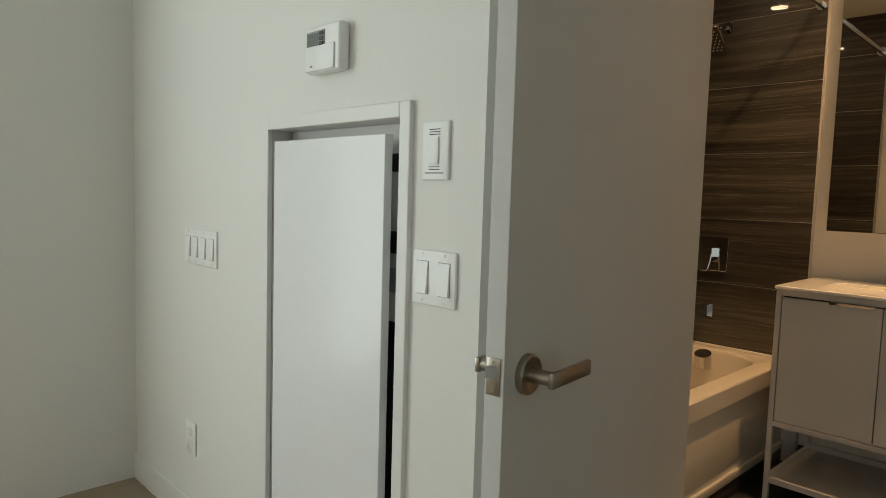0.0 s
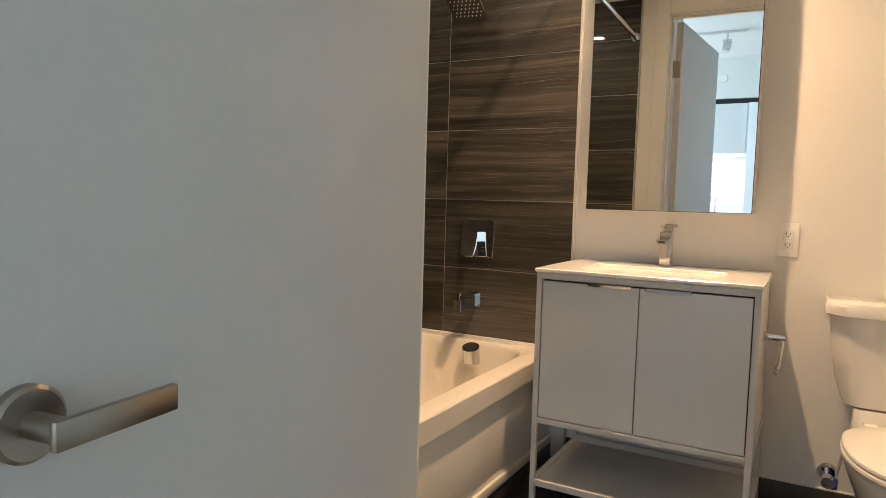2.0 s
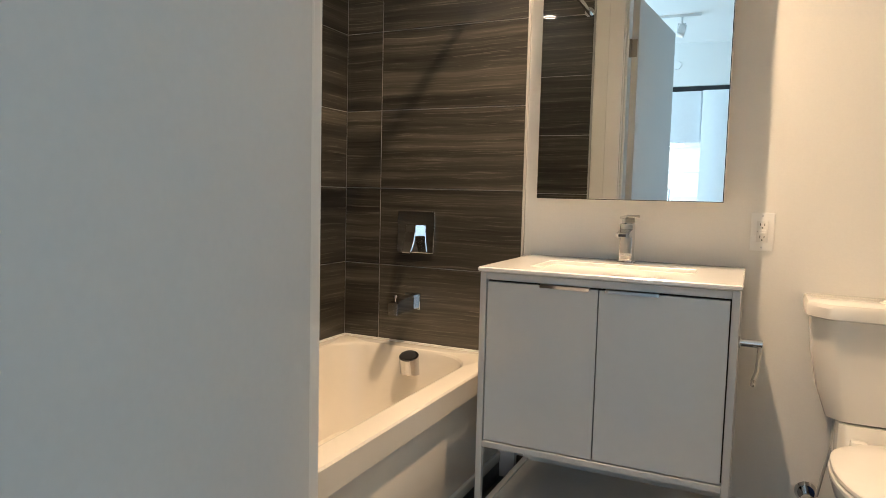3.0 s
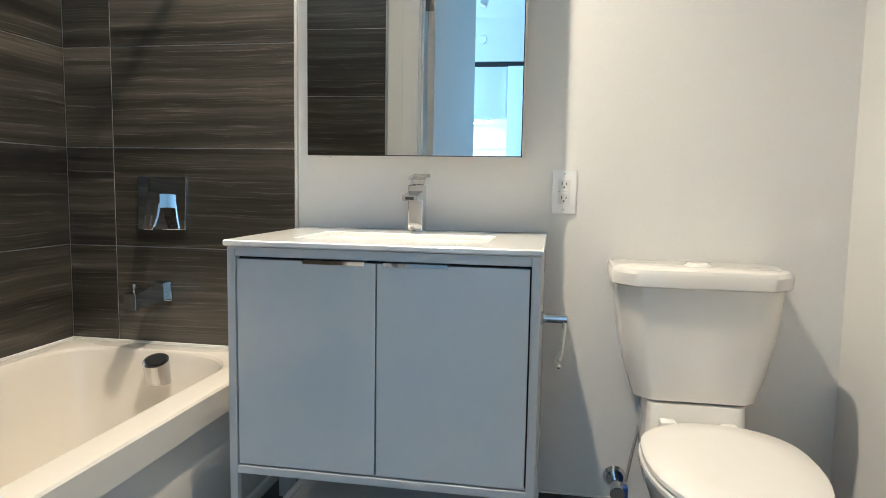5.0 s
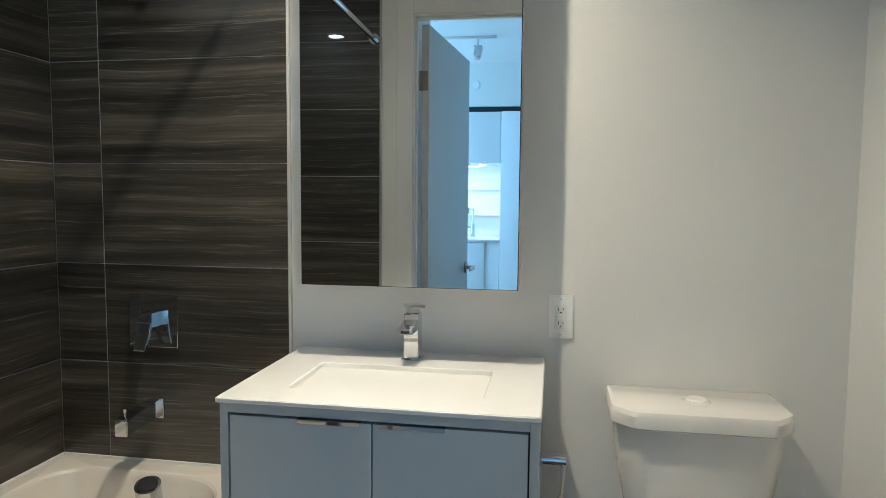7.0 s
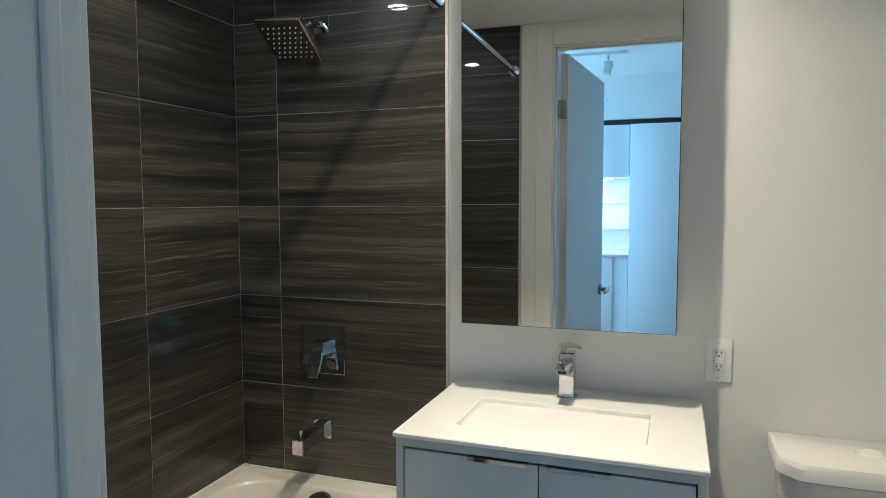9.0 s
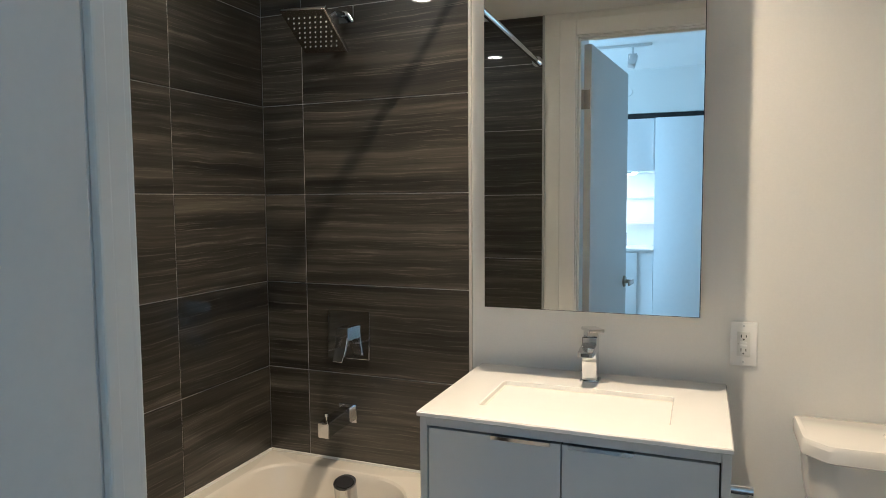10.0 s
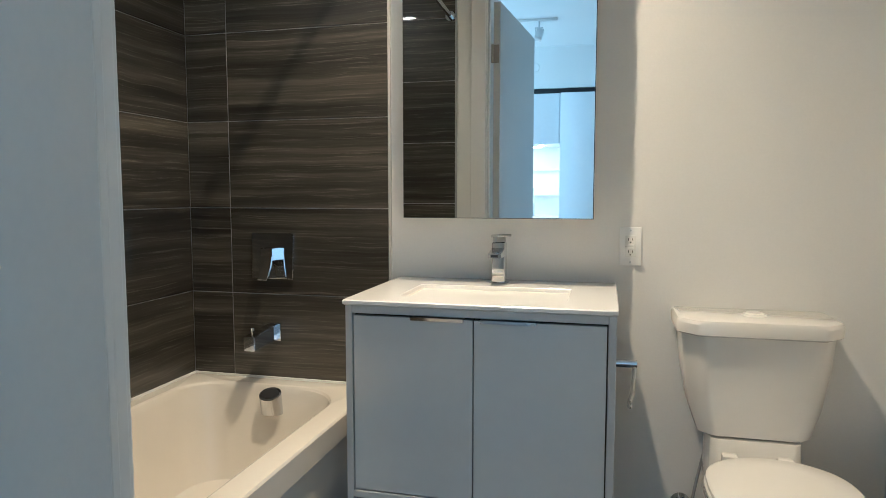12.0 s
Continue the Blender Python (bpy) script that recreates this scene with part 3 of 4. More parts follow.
PX, PZ = -1.215, 0.640
part("wall_flange", new_box(PX - 0.034, PX + 0.034, WT - 0.007, WT + 0.001, PZ - 0.032, PZ + 0.032, 0.002), M_CHROME, spout)
bm = bmesh.new()
loft(bm, [[(PX - 0.020, WT - 0.005, PZ - 0.028), (PX + 0.020, WT - 0.005, PZ - 0.028), (PX + 0.020, WT - 0.005, PZ + 0.026), (PX - 0.020, WT - 0.005, PZ + 0.026)],
          [(PX - 0.020, WT - 0.12, PZ - 0.030), (PX + 0.020, WT - 0.12, PZ - 0.030), (PX + 0.020, WT - 0.12, PZ + 0.018), (PX - 0.020, WT - 0.12, PZ + 0.018)],
          [(PX - 0.020, WT - 0.162, PZ - 0.036), (PX + 0.020, WT - 0.162, PZ - 0.036), (PX + 0.020, WT - 0.162, PZ + 0.012), (PX - 0.020, WT - 0.162, PZ + 0.012)]])
bmesh.ops.bevel(bm, geom=list(bm.edges), offset=0.002, segments=2, affect="EDGES")
part("body", bm, M_CHROME, spout)
bm = bmesh.new()
cyl(bm, (PX, WT - 0.14, PZ + 0.012), (PX, WT - 0.14, PZ + 0.034), 0.004, seg=12)
cyl(bm, (PX, WT - 0.14, PZ + 0.030), (PX, WT - 0.14, PZ + 0.040), 0.008, seg=16)
part("diverter_knob", bm, M_CHROME, spout)
shower = thing("wall_shower", "square chrome rain shower head on a short arm", "shower head")
HX, HZ = -1.195, 1.965
part("wall_flange", new_box(HX - 0.028, HX + 0.028, WT - 0.007, WT + 0.001, HZ - 0.028, HZ + 0.028, 0.002), M_CHROME, shower)
HC = Vector((-1.228, 3.020, 1.885))
bm = bmesh.new()
cyl(bm, (HX, WT - 0.006, HZ), (HX - 0.01, WT - 0.06, HZ - 0.012), 0.010, seg=16)
cyl(bm, (HX - 0.01, WT - 0.055, HZ - 0.010), HC + Vector((0.006, 0.028, 0.028)), 0.010, seg=16)
part("arm", bm, M_CHROME, shower)
bm = bmesh.new()
bmesh.ops.create_uvsphere(bm, u_segments=16, v_segments=10, radius=0.018, matrix=Matrix.Translation(HC + Vector((0.003, 0.016, 0.018))))
part("ball_joint", bm, M_CHROME, shower)
hm = Matrix.Translation(HC) @ Euler((radians(-34), radians(3), 0)).to_matrix().to_4x4()
bm = new_box(-0.078, 0.078, -0.086, 0.086, -0.006, 0.006, 0.003)
bm.transform(hm)
plate = part("head_plate", bm, M_SMOKE, shower)
bm = new_box(0.0775, 0.080, -0.086, 0.086, -0.0065, 0.0065, 0.0006)
bm.transform(hm)
part("edge_strip", bm, M_CHROME, plate, "bright polished edge")
bm = bmesh.new()
for i in range(7):
    for j in range(7):
        p = Vector(((i - 3) * 0.019 + (0.005 if j % 2 else -0.004), (j - 3) * 0.019, -0.006))
        cyl(bm, hm @ p, hm @ (p + Vector((0, 0, -0.003))), 0.0026, 0.002, 8)
part("nozzles", bm, M_IVORY, plate, "pale rubber spray nozzles")
rod = thing("shower_rod", "straight chrome shower curtain rod above the tub", "curtain rod")
bm = bmesh.new()
cyl(bm, (-0.80, DW1 + 0.01, 2.0), (-0.80, WT, 2.0), 0.0125, seg=20)
part("tube", bm, M_CHROME, rod)
for a, b in ((DW1 + 0.009, DW1 + 0.022), (WT - 0.013, WT)):
    bm = bmesh.new()
    cyl(bm, (-0.80, a, 2.0), (-0.80, b, 2.0), 0.024, seg=24)
    part("end_flange", bm, M_CHROME, rod)

# ---- vanity ----
VX0, VX1, VY0, VY1 = -0.735, -0.036, 2.676, 3.160
vanity = thing("vanity_cabinet", "grey lacquered two-door vanity on an open frame", "bathroom vanity")
for x in (VX0, VX1 - 0.019):
    for y in (VY0, VY1 - 0.019):
        part("leg", new_box(x, x + 0.019, y, y + 0.019, 0, 0.836, 0.0015), M_FRAME, vanity)
part("top_rail", new_box(VX0 + 0.019, VX1 - 0.019, VY0, VY0 + 0.019, 0.815, 0.836, 0.0015), M_FRAME, vanity)
part("bottom_rail", new_box(VX0 + 0.019, VX1 - 0.019, VY0, VY0 + 0.019, 0.310, 0.329, 0.0015), M_FRAME, vanity)
for x in (VX0, VX1 - 0.019):
    part("side_rail", new_box(x, x + 0.019, VY0 + 0.019, VY1 - 0.019, 0.817, 0.836, 0.001), M_FRAME, vanity)
    part("side_rail", new_box(x, x + 0.019, VY0 + 0.019, VY1 - 0.019, 0.310, 0.329, 0.001), M_FRAME, vanity)
    part("side_rail", new_box(x, x + 0.019, VY0 + 0.019, VY1 - 0.019, 0.085, 0.108, 0.001), M_FRAME, vanity)
bm = bmesh.new()
box(bm, VX0 + 0.004, VX0 + 0.018, VY0 + 0.0195, VY1 - 0.0195, 0.329, 0.817)
box(bm, VX1 - 0.018, VX1 - 0.004, VY0 + 0.0195, VY1 - 0.0195, 0.329, 0.817)
box(bm, VX0 + 0.019, VX1 - 0.019, VY0 + 0.021, VY1 - 0.0195, 0.312, 0.327)
box(bm, VX0 + 0.018, VX1 - 0.018, VY1 - 0.030, VY1 - 0.020, 0.329, 0.815)
part("carcass", bm, M_FRAME, vanity)
# added black sheet behind the doors, shade for the gaps around them
part("gap_shade_sheet", new_box(VX0 + 0.0195, VX1 - 0.0195, VY0 + 0.022, VY0 + 0.030, 0.330, 0.812), M_GAP_SHADE, vanity)
MIDX = -0.3885
for x0, x1, hx0, hx1 in ((VX0 + 0.0225, MIDX - 0.0016, -0.552, -0.412), (MIDX + 0.0016, VX1 - 0.0225, -0.370, -0.230)):
    d = part("door", new_box(x0, x1, VY0 + 0.002, VY0 + 0.0195, 0.333, 0.809, 0.0012), M_LACQ, vanity, "glossy grey lacquered door")
    bm = bmesh.new()
    box(bm, hx0, hx1, VY0 - 0.009, VY0 + 0.018, 0.8103, 0.8125)
    box(bm, hx0, hx1, VY0 - 0.009, VY0 - 0.0068, 0.804, 0.8103)
    part("handle", bm, M_CHROME, d, "slim steel edge pull")
part("front_bar", new_box(VX0 + 0.019, VX1 - 0.019, VY0, VY0 + 0.019, 0.085, 0.108, 0.0015), M_FRAME, vanity)
part("shelf", new_box(VX0 + 0.019, VX1 - 0.019, VY0 + 0.019, VY1 - 0.019, 0.088, 0.102, 0.001), M_SHELF, vanity, "open grey bottom shelf")
part("back_bar", new_box(VX0 + 0.019, VX1 - 0.019, VY1 - 0.019, VY1, 0.085, 0.125, 0.0015), M_FRAME, vanity)

basin = thing("washbasin", "thin white ceramic top with a sunken rectangular basin", "sink")
bm = bmesh.new()
BT = 0.852
BX0, BX1, BY0, BY1 = -0.739, -0.032, 2.662, BACK - 0.004
rings = [rounded(BX0 + 0.004, BX1 - 0.004, BY0 + 0.004, BY1, BT - 0.014, 0.003, 4), rounded(BX0, BX1, BY0, BY1, BT - 0.011, 0.004, 4), rounded(BX0, BX1, BY0, BY1, BT - 0.003, 0.004, 4), rounded(BX0 + 0.003, BX1 - 0.003, BY0 + 0.003, BY1, BT, 0.004, 4)]


def bowl_ring(ins, dz):
    return rounded(-0.616 + ins * 1.6, -0.160 - ins * 0.7, 2.762 + ins, 3.000 - ins * 0.8, BT + dz, 0.012 + ins * 0.3, 4)


rings += [bowl_ring(0.0, 0.0), bowl_ring(0.002, -0.002), bowl_ring(0.002, -0.013)]
loft(bm, rings, cap1=False)
part("top", bm, M_TOP, basin, crease=12)
# bowl skinned apart from the top so it can carry the shaded colour
bm = bmesh.new()
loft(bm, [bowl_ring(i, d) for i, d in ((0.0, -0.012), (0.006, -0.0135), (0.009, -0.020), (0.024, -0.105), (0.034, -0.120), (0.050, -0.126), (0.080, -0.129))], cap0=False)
part("bowl", bm, M_BOWL_SHADED, basin, "white ceramic bowl, its shade put into the colour", crease=14)
bm = new_box(-0.60, -0.175, 2.785, 2.98, BT - 0.155, BT - 0.1295, 0.01)
part("bowl_underside", bm, M_TOP, basin)
bm = new_box(-0.398, -0.356, 2.982, 2.991, BT - 0.034, BT - 0.027, 0.001)
part("overflow_slot", bm, M_GREY, basin, "small grey overflow slot")
bm = bmesh.new()
cyl(bm, (-0.385, 2.88, BT - 0.1295), (-0.385, 2.88, BT - 0.126), 0.024, seg=24)
part("drain", bm, M_CHROME, basin, "round chrome drain")

faucet = thing("basin_faucet", "square chrome basin mixer tap with a flat lever", "faucet")
FX, FY = -0.387, 3.078
part("base_plate", new_box(FX - 0.026, FX + 0.026, FY - 0.026, FY + 0.026, BT, BT + 0.006, 0.0015), M_CHROME, faucet)
part("body", new_box(FX - 0.020, FX + 0.020, FY - 0.024, FY + 0.024, BT + 0.006, BT + 0.128, 0.002), M_CHROME, faucet)
bm = bmesh.new()
loft(bm, [[(FX - 0.020, FY - 0.020, BT + 0.085), (FX + 0.020, FY - 0.020, BT + 0.085), (FX + 0.020, FY - 0.020, BT + 0.112), (FX - 0.020, FY - 0.020, BT + 0.112)],
          [(FX - 0.020, FY - 0.095, BT + 0.086), (FX + 0.020, FY - 0.095, BT + 0.086), (FX + 0.020, FY - 0.095, BT + 0.100), (FX - 0.020, FY - 0.095, BT + 0.100)]])
bmesh.ops.bevel(bm, geom=list(bm.edges), offset=0.0018, segments=2, affect="EDGES")
part("spout", bm, M_CHROME, faucet)
part("aerator", new_box(FX - 0.011, FX + 0.011, FY - 0.0985, FY - 0.094, BT + 0.089, BT + 0.097, 0.001), M_DARK, faucet, "dark spout mouth")
bm = new_box(-0.021, 0.021, -0.062, 0.025, -0.004, 0.005, 0.0015)
box(bm, -0.016, 0.016, -0.020, 0.020, -0.020, -0.003, 0.001)
bm.transform(Matrix.Translation((FX, FY, BT + 0.147)) @ Euler((radians(-5), 0, radians(24))).to_matrix().to_4x4())
part("lever", bm, M_CHROME, faucet)

# ---- mirror cabinet ----
cab = thing("mirror_cabinet", "shallow medicine cabinet with a full mirror door", "mirror cabinet")
CX0, CX1, CY, CZ0, CZ1 = -0.680, -0.103, 3.020, 1.055, 2.26
part("body", new_box(CX0 + 0.002, CX1 - 0.002, CY + 0.022, BACK - 0.001, CZ0 + 0.085, CZ1 - 0.002, 0.001), M_TRIM, cab)
bm = bmesh.new()
box(bm, CX0 + 0.002, CX0 + 0.016, CY + 0.022, BACK - 0.001, CZ0 + 0.002, CZ0 + 0.085)
box(bm, CX1 - 0.016, CX1 - 0.002, CY + 0.022, BACK - 0.001, CZ0 + 0.002, CZ0 + 0.085)
box(bm, CX0 + 0.016, CX1 - 0.016, CY + 0.022, CY + 0.030, CZ0 + 0.002, CZ0 + 0.085)
part("skirt", bm, M_TRIM, cab)
MT = 0.77                              # the mirror door hangs a little out of square
mm = pose((CX0 + CX1) / 2, CY, 0, 0, 0, MT)
hw = (CX1 - CX0) / 2
bm = new_box(-hw, hw, 0.0045, 0.013, CZ0, CZ1, 0.0008)
bm.transform(mm)
part("door_backing", bm, M_DARK, cab, "dark edge of the mirror door")
bm = new_box(-hw + 0.002, hw - 0.002, 0.0, 0.004, CZ0 + 0.002, CZ1 - 0.002)
bm.transform(mm)
part("mirror", bm, M_MIRROR, cab, "clear mirror glass")

# ---- outlet beside the mirror ----
gfci = thing("bathroom_outlet", "white outlet with test buttons and a square plate", "power outlet")
GX0, GX1, GZ0, GZ1 = -0.026, 0.040, 0.908, 1.027
part("face_plate", new_box(GX0, GX1, BACK - 0.007, BACK, GZ0, GZ1, 0.002, 3), M_PLASTIC, gfci)
gx, gz = (GX0 + GX1) / 2, (GZ0 + GZ1) / 2
part("receptacle", new_box(gx - 0.0165, gx + 0.0165, BACK - 0.0095, BACK - 0.006, gz - 0.033, gz + 0.033, 0.001), M_IVORY, gfci)
for s in (-1, 1):
    c = gz + s * 0.019
    for dx, h in ((-0.006, 0.0042), (0.006, 0.0034)):
        part("slot", new_box(gx + dx - 0.0011, gx + dx + 0.0011, BACK - 0.0099, BACK - 0.009, c - h + 0.003, c + h + 0.003), M_DARK, gfci)
    bm = bmesh.new()
    cyl(bm, (gx, BACK - 0.009, c - 0.0065), (gx, BACK - 0.0099, c - 0.0065), 0.0024, seg=12)
    part("earth_hole", bm, M_DARK, gfci)
    part("test_button", new_box(gx - 0.009, gx + 0.009, BACK - 0.0105, BACK - 0.009, gz + s * 0.004 - 0.0028, gz + s * 0.004 + 0.0028, 0.0006), M_PLASTIC, gfci)
    bm = bmesh.new()
    cyl(bm, (gx, BACK - 0.0065, gz + s * 0.049), (gx, BACK - 0.0082, gz + s * 0.049), 0.003, seg=12)
    part("screw", bm, M_STEEL, gfci)
part("indicator", new_box(gx - 0.0145, gx - 0.0125, BACK - 0.0101, BACK - 0.009, gz - 0.001, gz + 0.001), M_DARK, gfci)

# ---- paper holder on the side of the vanity ----
tp = thing("paper_holder", "empty chrome toilet paper holder on the vanity side", "paper holder")
TPY, TPZ = 2.93, 0.659
bm = bmesh.new()
cyl(bm, (VX1 - 0.004, TPY, TPZ), (VX1 + 0.003, TPY, TPZ), 0.017, seg=24)
cyl(bm, (VX1 + 0.002, TPY, TPZ), (VX1 + 0.060, TPY, TPZ), 0.0115, seg=20)
part("post", bm, M_CHROME, tp)
bm = bmesh.new()
pts = [Vector(p) for p in ((VX1 + 0.054, TPY, TPZ), (VX1 + 0.053, TPY - 0.012, TPZ - 0.03), (VX1 + 0.049, TPY - 0.020, TPZ - 0.078), (VX1 + 0.041, TPY - 0.035, TPZ - 0.100), (VX1 + 0.041, TPY - 0.060, TPZ - 0.103))]
for a, b in zip(pts, pts[1:]):
    cyl(bm, a, b, 0.0068, seg=14)
    bmesh.ops.create_uvsphere(bm, u_segments=12, v_segments=8, radius=0.0068, matrix=Matrix.Translation(b))
part("arm", bm, M_CHROME, tp, "bent chrome arm")

# ---- toilet ----
toilet = thing("toilet", "white two-piece toilet with its lid closed", "toilet")
C = 0.343


def chamfered(hw, y0, y1, z, cut, r=0.012):
    """Back corners square, front corners cut off at an angle."""
    return [(C + hw, y1, z), (C - hw, y1, z), (C - hw, y0 + cut + r, z), (C - hw + r * 0.3, y0 + cut * 0.95, z), (C - hw + cut * 0.95, y0 + r * 0.3, z), (C - hw + cut + r, y0, z),
            (C + hw - cut - r, y0, z), (C + hw - cut * 0.95, y0 + r * 0.3, z), (C + hw - r * 0.3, y0 + cut * 0.95, z), (C + hw, y0 + cut + r, z)]


bm = bmesh.new()
YB = BACK - 0.015
loft(bm, [chamfered(0.134, 2.985, YB, 0.452, 0.03), chamfered(0.147, 2.970, YB, 0.460, 0.035), chamfered(0.172, 2.963, YB, 0.535, 0.045), chamfered(0.187, 2.957, YB, 0.62, 0.05), chamfered(0.199, 2.955, YB, 0.746, 0.05)])
part("tank", bm, M_CERAM, toilet)
bm = bmesh.new()
loft(bm, [chamfered(0.206, 2.944, YB + 0.003, 0.742, 0.05), chamfered(0.212, 2.938, YB + 0.005, 0.747, 0.05), chamfered(0.213, 2.937, YB + 0.005, 0.775, 0.05), chamfered(0.209, 2.943, YB + 0.003, 0.785, 0.05), chamfered(0.198, 2.956, YB - 0.004, 0.789, 0.05)])
lid = part("tank_lid", bm, M_CERAM, toilet)
bm = bmesh.new()
cyl(bm, (C, 3.05, 0.788), (C, 3.05, 0.793), 0.034, 0.030, 28)
cyl(bm, (C, 3.05, 0.793), (C, 3.05, 0.797), 0.026, 0.022, 28)
part("flush_button", bm, M_CERAM, lid, "round white flush button")


def oval(hw, yb, yf, z, n=40, back=0.72):
    """An egg outline, blunt at the back and round at the front."""
    out = []
    yc = yb - (yb - yf) * 0.42
    for i in range(n):
        a = 2 * math.pi * i / n
        s, c = math.sin(a), math.cos(a)
        if s > 0:
            x = hw * math.copysign(abs(c) ** 0.62, c)
            y = yc + (yb - yc) * abs(s) ** back
            x *= 1 - 0.30 * s ** 3
        else:
            x, y = hw * c, yc + (yc - yf) * s
        out.append((C + 0.022 + x, y, z))
    return out


bm = bmesh.new()
loft(bm, [oval(0.105, 2.98, 2.62, 0.0), oval(0.110, 2.99, 2.61, 0.02), oval(0.098, 2.97, 2.64, 0.10), oval(0.115, 2.98, 2.60, 0.20), oval(0.150, 2.99, 2.50, 0.30), oval(0.171, 3.0, 2.462, 0.362), oval(0.173, 3.0, 2.460, 0.380), oval(0.166, 2.99, 2.468, 0.387)])
part("bowl", bm, M_CERAM, toilet)
bm = bmesh.new()
loft(bm, [rounded(C - 0.115, C + 0.115, 2.93, 3.14, 0.25, 0.03), rounded(C - 0.118, C + 0.118, 2.945, 3.14, 0.38, 0.03), rounded(C - 0.116, C + 0.116, 2.965, 3.14, 0.453, 0.02)])
part("tank_shelf", bm, M_CERAM, toilet)
bm = bmesh.new()
loft(bm, [oval(0.173, 2.94, 2.455, 0.388), oval(0.178, 2.945, 2.45, 0.392), oval(0.178, 2.945, 2.45, 0.400), oval(0.175, 2.942, 2.453, 0.404)])
part("seat", bm, M_SEAT, toilet, "white plastic seat")
bm = bmesh.new()
loft(bm, [oval(0.172, 2.938, 2.455, 0.406), oval(0.176, 2.94, 2.451, 0.409), oval(0.175, 2.94, 2.452, 0.417), oval(0.168, 2.93, 2.46, 0.422), oval(0.10, 2.87, 2.55, 0.425)])
part("seat_lid", bm, M_SEAT, toilet, "closed white lid")
for s in (-0.07, 0.07):
    part("seat_hinge", new_box(C + s - 0.02, C + s + 0.02, 2.925, 2.958, 0.388, 0.420, 0.005), M_SEAT, toilet)

stop = thing("water_stop_valve", "chrome shut-off valve with a blue tag at the wall", "water valve")
bm = bmesh.new()
cyl(bm, (0.175, BACK - 0.001, 0.165), (0.175, BACK - 0.012, 0.165), 0.032, 0.024, 24)
cyl(bm, (0.175, BACK - 0.01, 0.165), (0.175, BACK - 0.075, 0.165), 0.010, seg=16)
part("escutcheon", bm, M_CHROME, stop)
bm = bmesh.new()
cyl(bm, (0.175, BACK - 0.065, 0.165), (0.175, BACK - 0.10, 0.160), 0.018, 0.020, 16)
part("handle", bm, M_CHROME, stop)
part("tag", new_box(0.185, 0.205, BACK - 0.085, BACK - 0.06, 0.135, 0.172, 0.004), M_BLUE, stop, "blue plastic tag")
bm = bmesh.new()
pts = [Vector(p) for p in ((0.20, BACK - 0.05, 0.175), (0.215, BACK - 0.045, 0.26), (0.235, BACK - 0.045, 0.36), (0.245, BACK - 0.05, 0.436))]
for a, b in zip(pts, pts[1:]):
    cyl(bm, a, b, 0.0045, seg=12)
part("supply_hose", bm, M_GREY, stop, "grey braided supply hose")

# ---- downlights ----


def downlight(x, y, top):
    ob = thing("recessed_downlight", "round recessed downlight glowing warm white", "ceiling light", "bathroom downlights")
    bm = bmesh.new()
    outer, inner = [], []
    for i in range(36):
        a = 2 * math.pi * i / 36
        outer.append((x + 0.052 * math.cos(a), y + 0.052 * math.sin(a), top))
        inner.append((x + 0.042 * math.cos(a), y + 0.042 * math.sin(a), top - 0.005))
    loft(bm, [outer, inner], False, False)
    part("trim_ring", bm, M_TRIM, ob)
    bm = bmesh.new()
    cyl(bm, (x, y, top - 0.001), (x, y, top - 0.006), 0.042, seg=36)
    part("diffuser", bm, M_LAMP, ob)


downlight(-1.22, 2.49, SOFFIT)
downlight(-0.44, 2.60, CEIL)

# ---- kitchen seen in the mirror ----
KX = -0.41                             # joint between tall unit and worktop
KY = -1.62
tall = thing("tall_kitchen_cabinet", "tall flat white kitchen cabinet beside the worktop", "kitchen cabinet")
part("body", new_box(KX, 0.62, ROOM_B + 0.005, KY - 0.02, 0.0, 2.11), M_KITCH, tall)
part("door", new_box(KX + 0.002, 0.03, KY - 0.0195, KY, 0.10, 2.108, 0.002), M_KITCH, tall)
part("door", new_box(0.034, 0.618, KY - 0.0195, KY, 0.10, 2.108, 0.002), M_KITCH, tall)
base = thing("kitchen_base_cabinet", "flat white kitchen base cabinet under the worktop", "kitchen cabinet")
part("body", new_box(-1.88, KX - 0.004, ROOM_B + 0.005, KY - 0.02, 0.0, 0.865), M_KITCH, base)
for k in range(2):
    part("door", new_box(-1.878 + k * 0.664, -1.218 + k * 0.662, KY - 0.0195, KY, 0.10, 0.858, 0.002), M_KITCH, base)
structure_top = tagged(part("kitchen_worktop", new_box(-1.89, KX - 0.004, ROOM_B + 0.005, KY + 0.012, 0.866, 0.890, 0.003), M_STONE), "white stone kitchen worktop", "worktop")
upper = thing("kitchen_wall_cabinet", "flat white kitchen wall cabinet above the splashback", "kitchen cabinet")
part("body", new_box(-1.88, KX - 0.004, ROOM_B + 0.005, KY - 0.06, 1.625, 2.11), M_KITCH, upper)
part("door", new_box(-1.20, KX - 0.014, KY - 0.0595, KY - 0.04, 1.62, 2.108, 0.002), M_KITCH, upper)
part("door", new_box(-1.878, -1.204, KY - 0.0595, KY - 0.04, 1.62, 2.108, 0.002), M_KITCH, upper)
# solid black block paints the shade between cabinets and bulkhead
part("painted_gap_shade", new_box(-1.88, 0.62, ROOM_B + 0.005, KY - 0.07, 2.112, 2.158), M_GAP_SHADE, upper, "black filler painted as the shadow gap above the cabinets")
tagged(part("splashback", new_box(-1.88, KX - 0.004, ROOM_B + 0.0005, ROOM_B + 0.0045, 0.89, 1.625), M_SPLASH), "glossy white kitchen splashback", kind="structure")
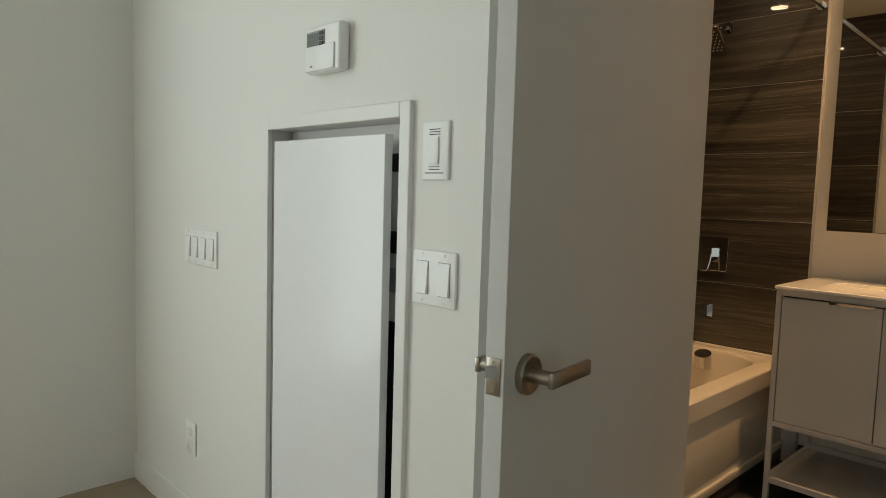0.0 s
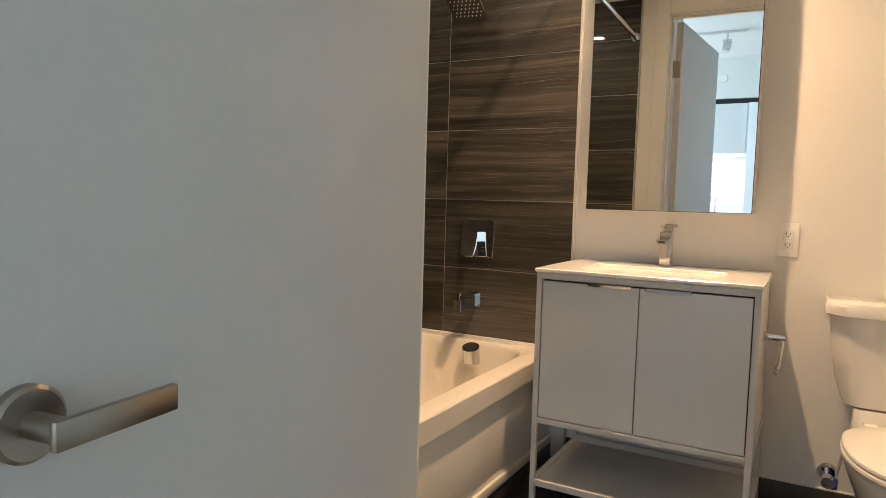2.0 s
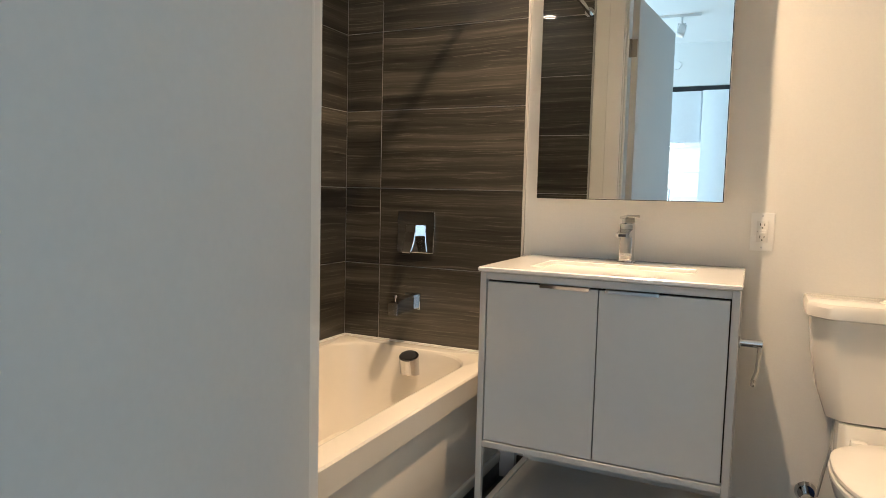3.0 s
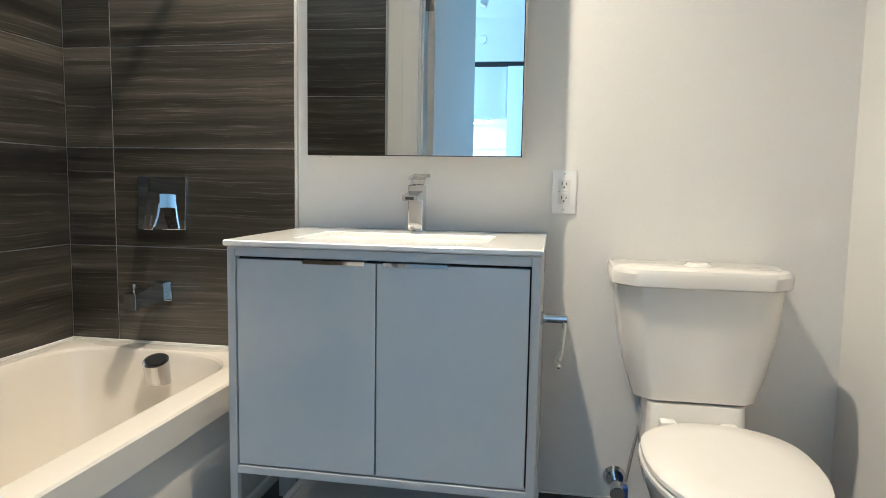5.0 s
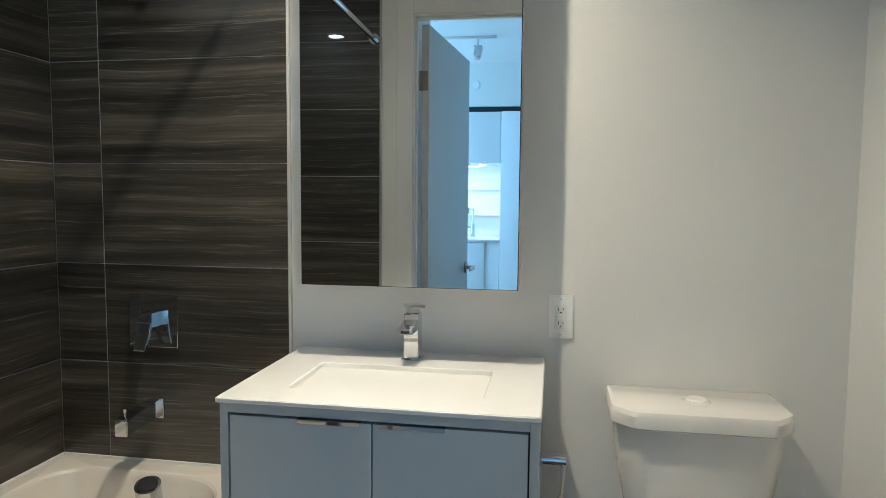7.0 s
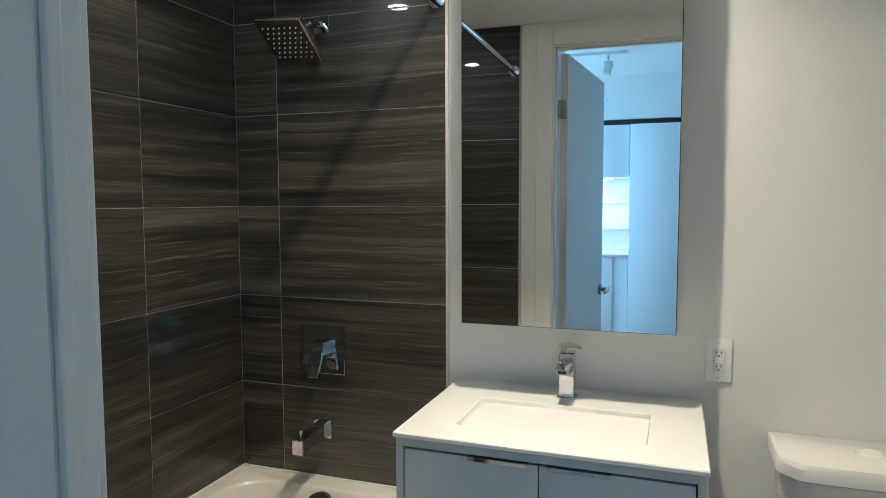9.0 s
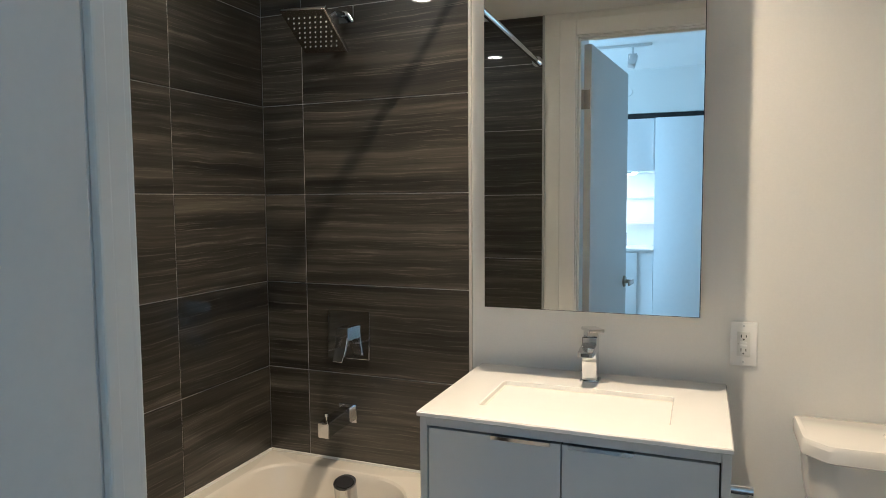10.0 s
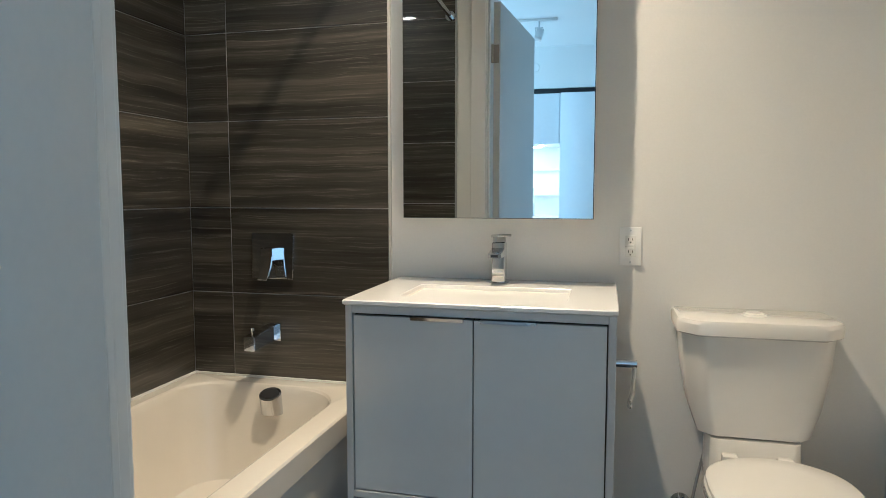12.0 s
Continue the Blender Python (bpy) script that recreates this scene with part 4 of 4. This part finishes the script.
ks = tagged(part("kitchen_shelf", new_box(-1.5, KX - 0.02, ROOM_B + 0.006, ROOM_B + 0.05, 1.37, 1.385, 0.002), M_KITCH), "thin white shelf on the splashback", "shelf")
tagged(part("kitchen_ledge", new_box(-1.5, KX - 0.02, ROOM_B + 0.006, ROOM_B + 0.085, 1.105, 1.120, 0.002), M_KITCH), "low white ledge on the kitchen splashback", "shelf")
puck = thing("puck_light", "small glowing puck light under the wall cabinet", "cabinet light")
bm = bmesh.new()
cyl(bm, (-0.60, -1.80, 1.6248), (-0.60, -1.80, 1.612), 0.036, 0.034, 28)
part("housing", bm, M_STEEL, puck)
bm = bmesh.new()
cyl(bm, (-0.60, -1.80, 1.6125), (-0.60, -1.80, 1.6105), 0.028, seg=28)
part("diffuser", bm, M_LAMP, puck)
kt = thing("kitchen_faucet", "tall chrome kitchen tap on the worktop", "faucet")
bm = bmesh.new()
cyl(bm, (-0.70, -1.98, 0.89), (-0.70, -1.98, 1.03), 0.024, seg=20)
part("base", bm, M_CHROME, kt)
bm = bmesh.new()
for a, b in (((-0.70, -1.98, 1.02), (-0.70, -1.98, 1.185)), ((-0.70, -1.985, 1.178), (-0.73, -1.80, 1.178)), ((-0.73, -1.80, 1.184), (-0.73, -1.80, 1.135))):
    cyl(bm, a, b, 0.013, seg=16)
part("spout", bm, M_CHROME, kt)
bm = bmesh.new()
cyl(bm, (-0.70, -1.98, 0.98), (-0.77, -1.97, 1.0), 0.008, seg=12)
part("lever", bm, M_CHROME, kt)

track = thing("track_light", "white ceiling track with an adjustable spot head", "track light")
part("track", new_box(-1.6, -0.40, -0.62, -0.585, ROOM_CEIL - 0.022, ROOM_CEIL, 0.002), M_PLASTIC, track)
bm = bmesh.new()
cyl(bm, (-0.545, -0.60, ROOM_CEIL - 0.02), (-0.545, -0.60, ROOM_CEIL - 0.075), 0.008, seg=14)
box(bm, -0.578, -0.512, -0.606, -0.594, ROOM_CEIL - 0.080, ROOM_CEIL - 0.070, 0.001)
for s in (-0.030, 0.030):
    box(bm, -0.545 + s - 0.003, -0.545 + s + 0.003, -0.608, -0.592, ROOM_CEIL - 0.125, ROOM_CEIL - 0.070, 0.001)
part("yoke", bm, M_STEEL, track)
bm = bmesh.new()
box(bm, -0.029, 0.029, -0.029, 0.029, -0.045, 0.045, 0.006)
bm.transform(pose(-0.545, -0.60, ROOM_CEIL - 0.130, 24, 14, 0))
part("spot_head", bm, M_STEEL, track)
det = thing("ceiling_detector", "small round white cover on the bulkhead", "detector")
bm = bmesh.new()
cyl(bm, (-0.66, -1.661, 2.36), (-0.66, -1.652, 2.36), 0.042, 0.038, 32)
part("cover", bm, M_PLASTIC, det)

# ---- tiles ----
J = 0.0015
ROWS_Z = [0.0, 0.164, 0.469, 0.774, 1.079, 1.384, 1.689, 1.994, SOFFIT]


def tile_mesh(w, h, cache={}):
    key = (round(w, 4), round(h, 4))
    if key not in cache:
        bm = new_box(-w / 2 + J, w / 2 - J, -0.0085, 0, -h / 2 + J, h / 2 - J)
        front = [f for f in bm.faces if f.normal.y < -0.9]
        bmesh.ops.bevel(bm, geom=list(front[0].edges), offset=0.0008, segments=1, affect="EDGES")
        me = bpy.data.meshes.new("tile")
        bm.to_mesh(me)
        bm.free()
        me.materials.append(M_TILE)
        cache[key] = me
    return cache[key]


def lay(wall, cuts, place, turn, first_row=1):
    """Tiles between the cuts along a wall; place(u, z) gives the middle of a tile's back."""
    for z0, z1 in list(zip(ROWS_Z, ROWS_Z[1:]))[first_row:]:
        for u0, u1 in zip(cuts, cuts[1:]):
            ob = new("tile", tile_mesh(abs(u1 - u0), z1 - z0))
            ob.parent = wall
            ob.matrix_world = pose(*place((u0 + u1) / 2, (z0 + z1) / 2), 0, 0, turn)


G = 0.0018
lay(wall_back, (LEFT + 0.0092, -1.372, -0.777), lambda u, z: (u, BACK - G, z), 0)
lay(wall_left, (BACK - 0.0092, 2.734, 2.134, DW1 + 0.0115), lambda u, z: (LEFT + G, u, z), 90)
lay(wall_door, (LEFT + 0.0105, -1.375, -0.777), lambda u, z: (u, DW1 + G, z), 180)
for wall, bm in ((wall_back, new_box(LEFT, -0.777, BACK - 0.0075, BACK - 0.0005, 0.16, SOFFIT)), (wall_left, new_box(LEFT + 0.0005, LEFT + 0.0075, DW1 + 0.008, BACK - 0.008, 0.16, SOFFIT)), (wall_door, new_box(LEFT + 0.008, -0.777, DW1 + 0.0005, DW1 + 0.0075, 0.16, SOFFIT))):
    part("grout", bm, M_GROUT, wall)

floor_bath = bpy.data.objects["floor_bathroom"]
for i in range(4):
    for j in range(5):
        x0, x1 = max(LEFT, LEFT + 0.6 * i), min(RIGHT, LEFT + 0.6 * (i + 1))
        y0, y1 = max(DW1, BACK - 0.3 * (j + 1)), BACK - 0.3 * j
        part("tile", new_box(x0 + J, x1 - J, y0 + J, y1 - J, 0.0, 0.004, 0.001, 1), M_FLOORT, floor_bath)
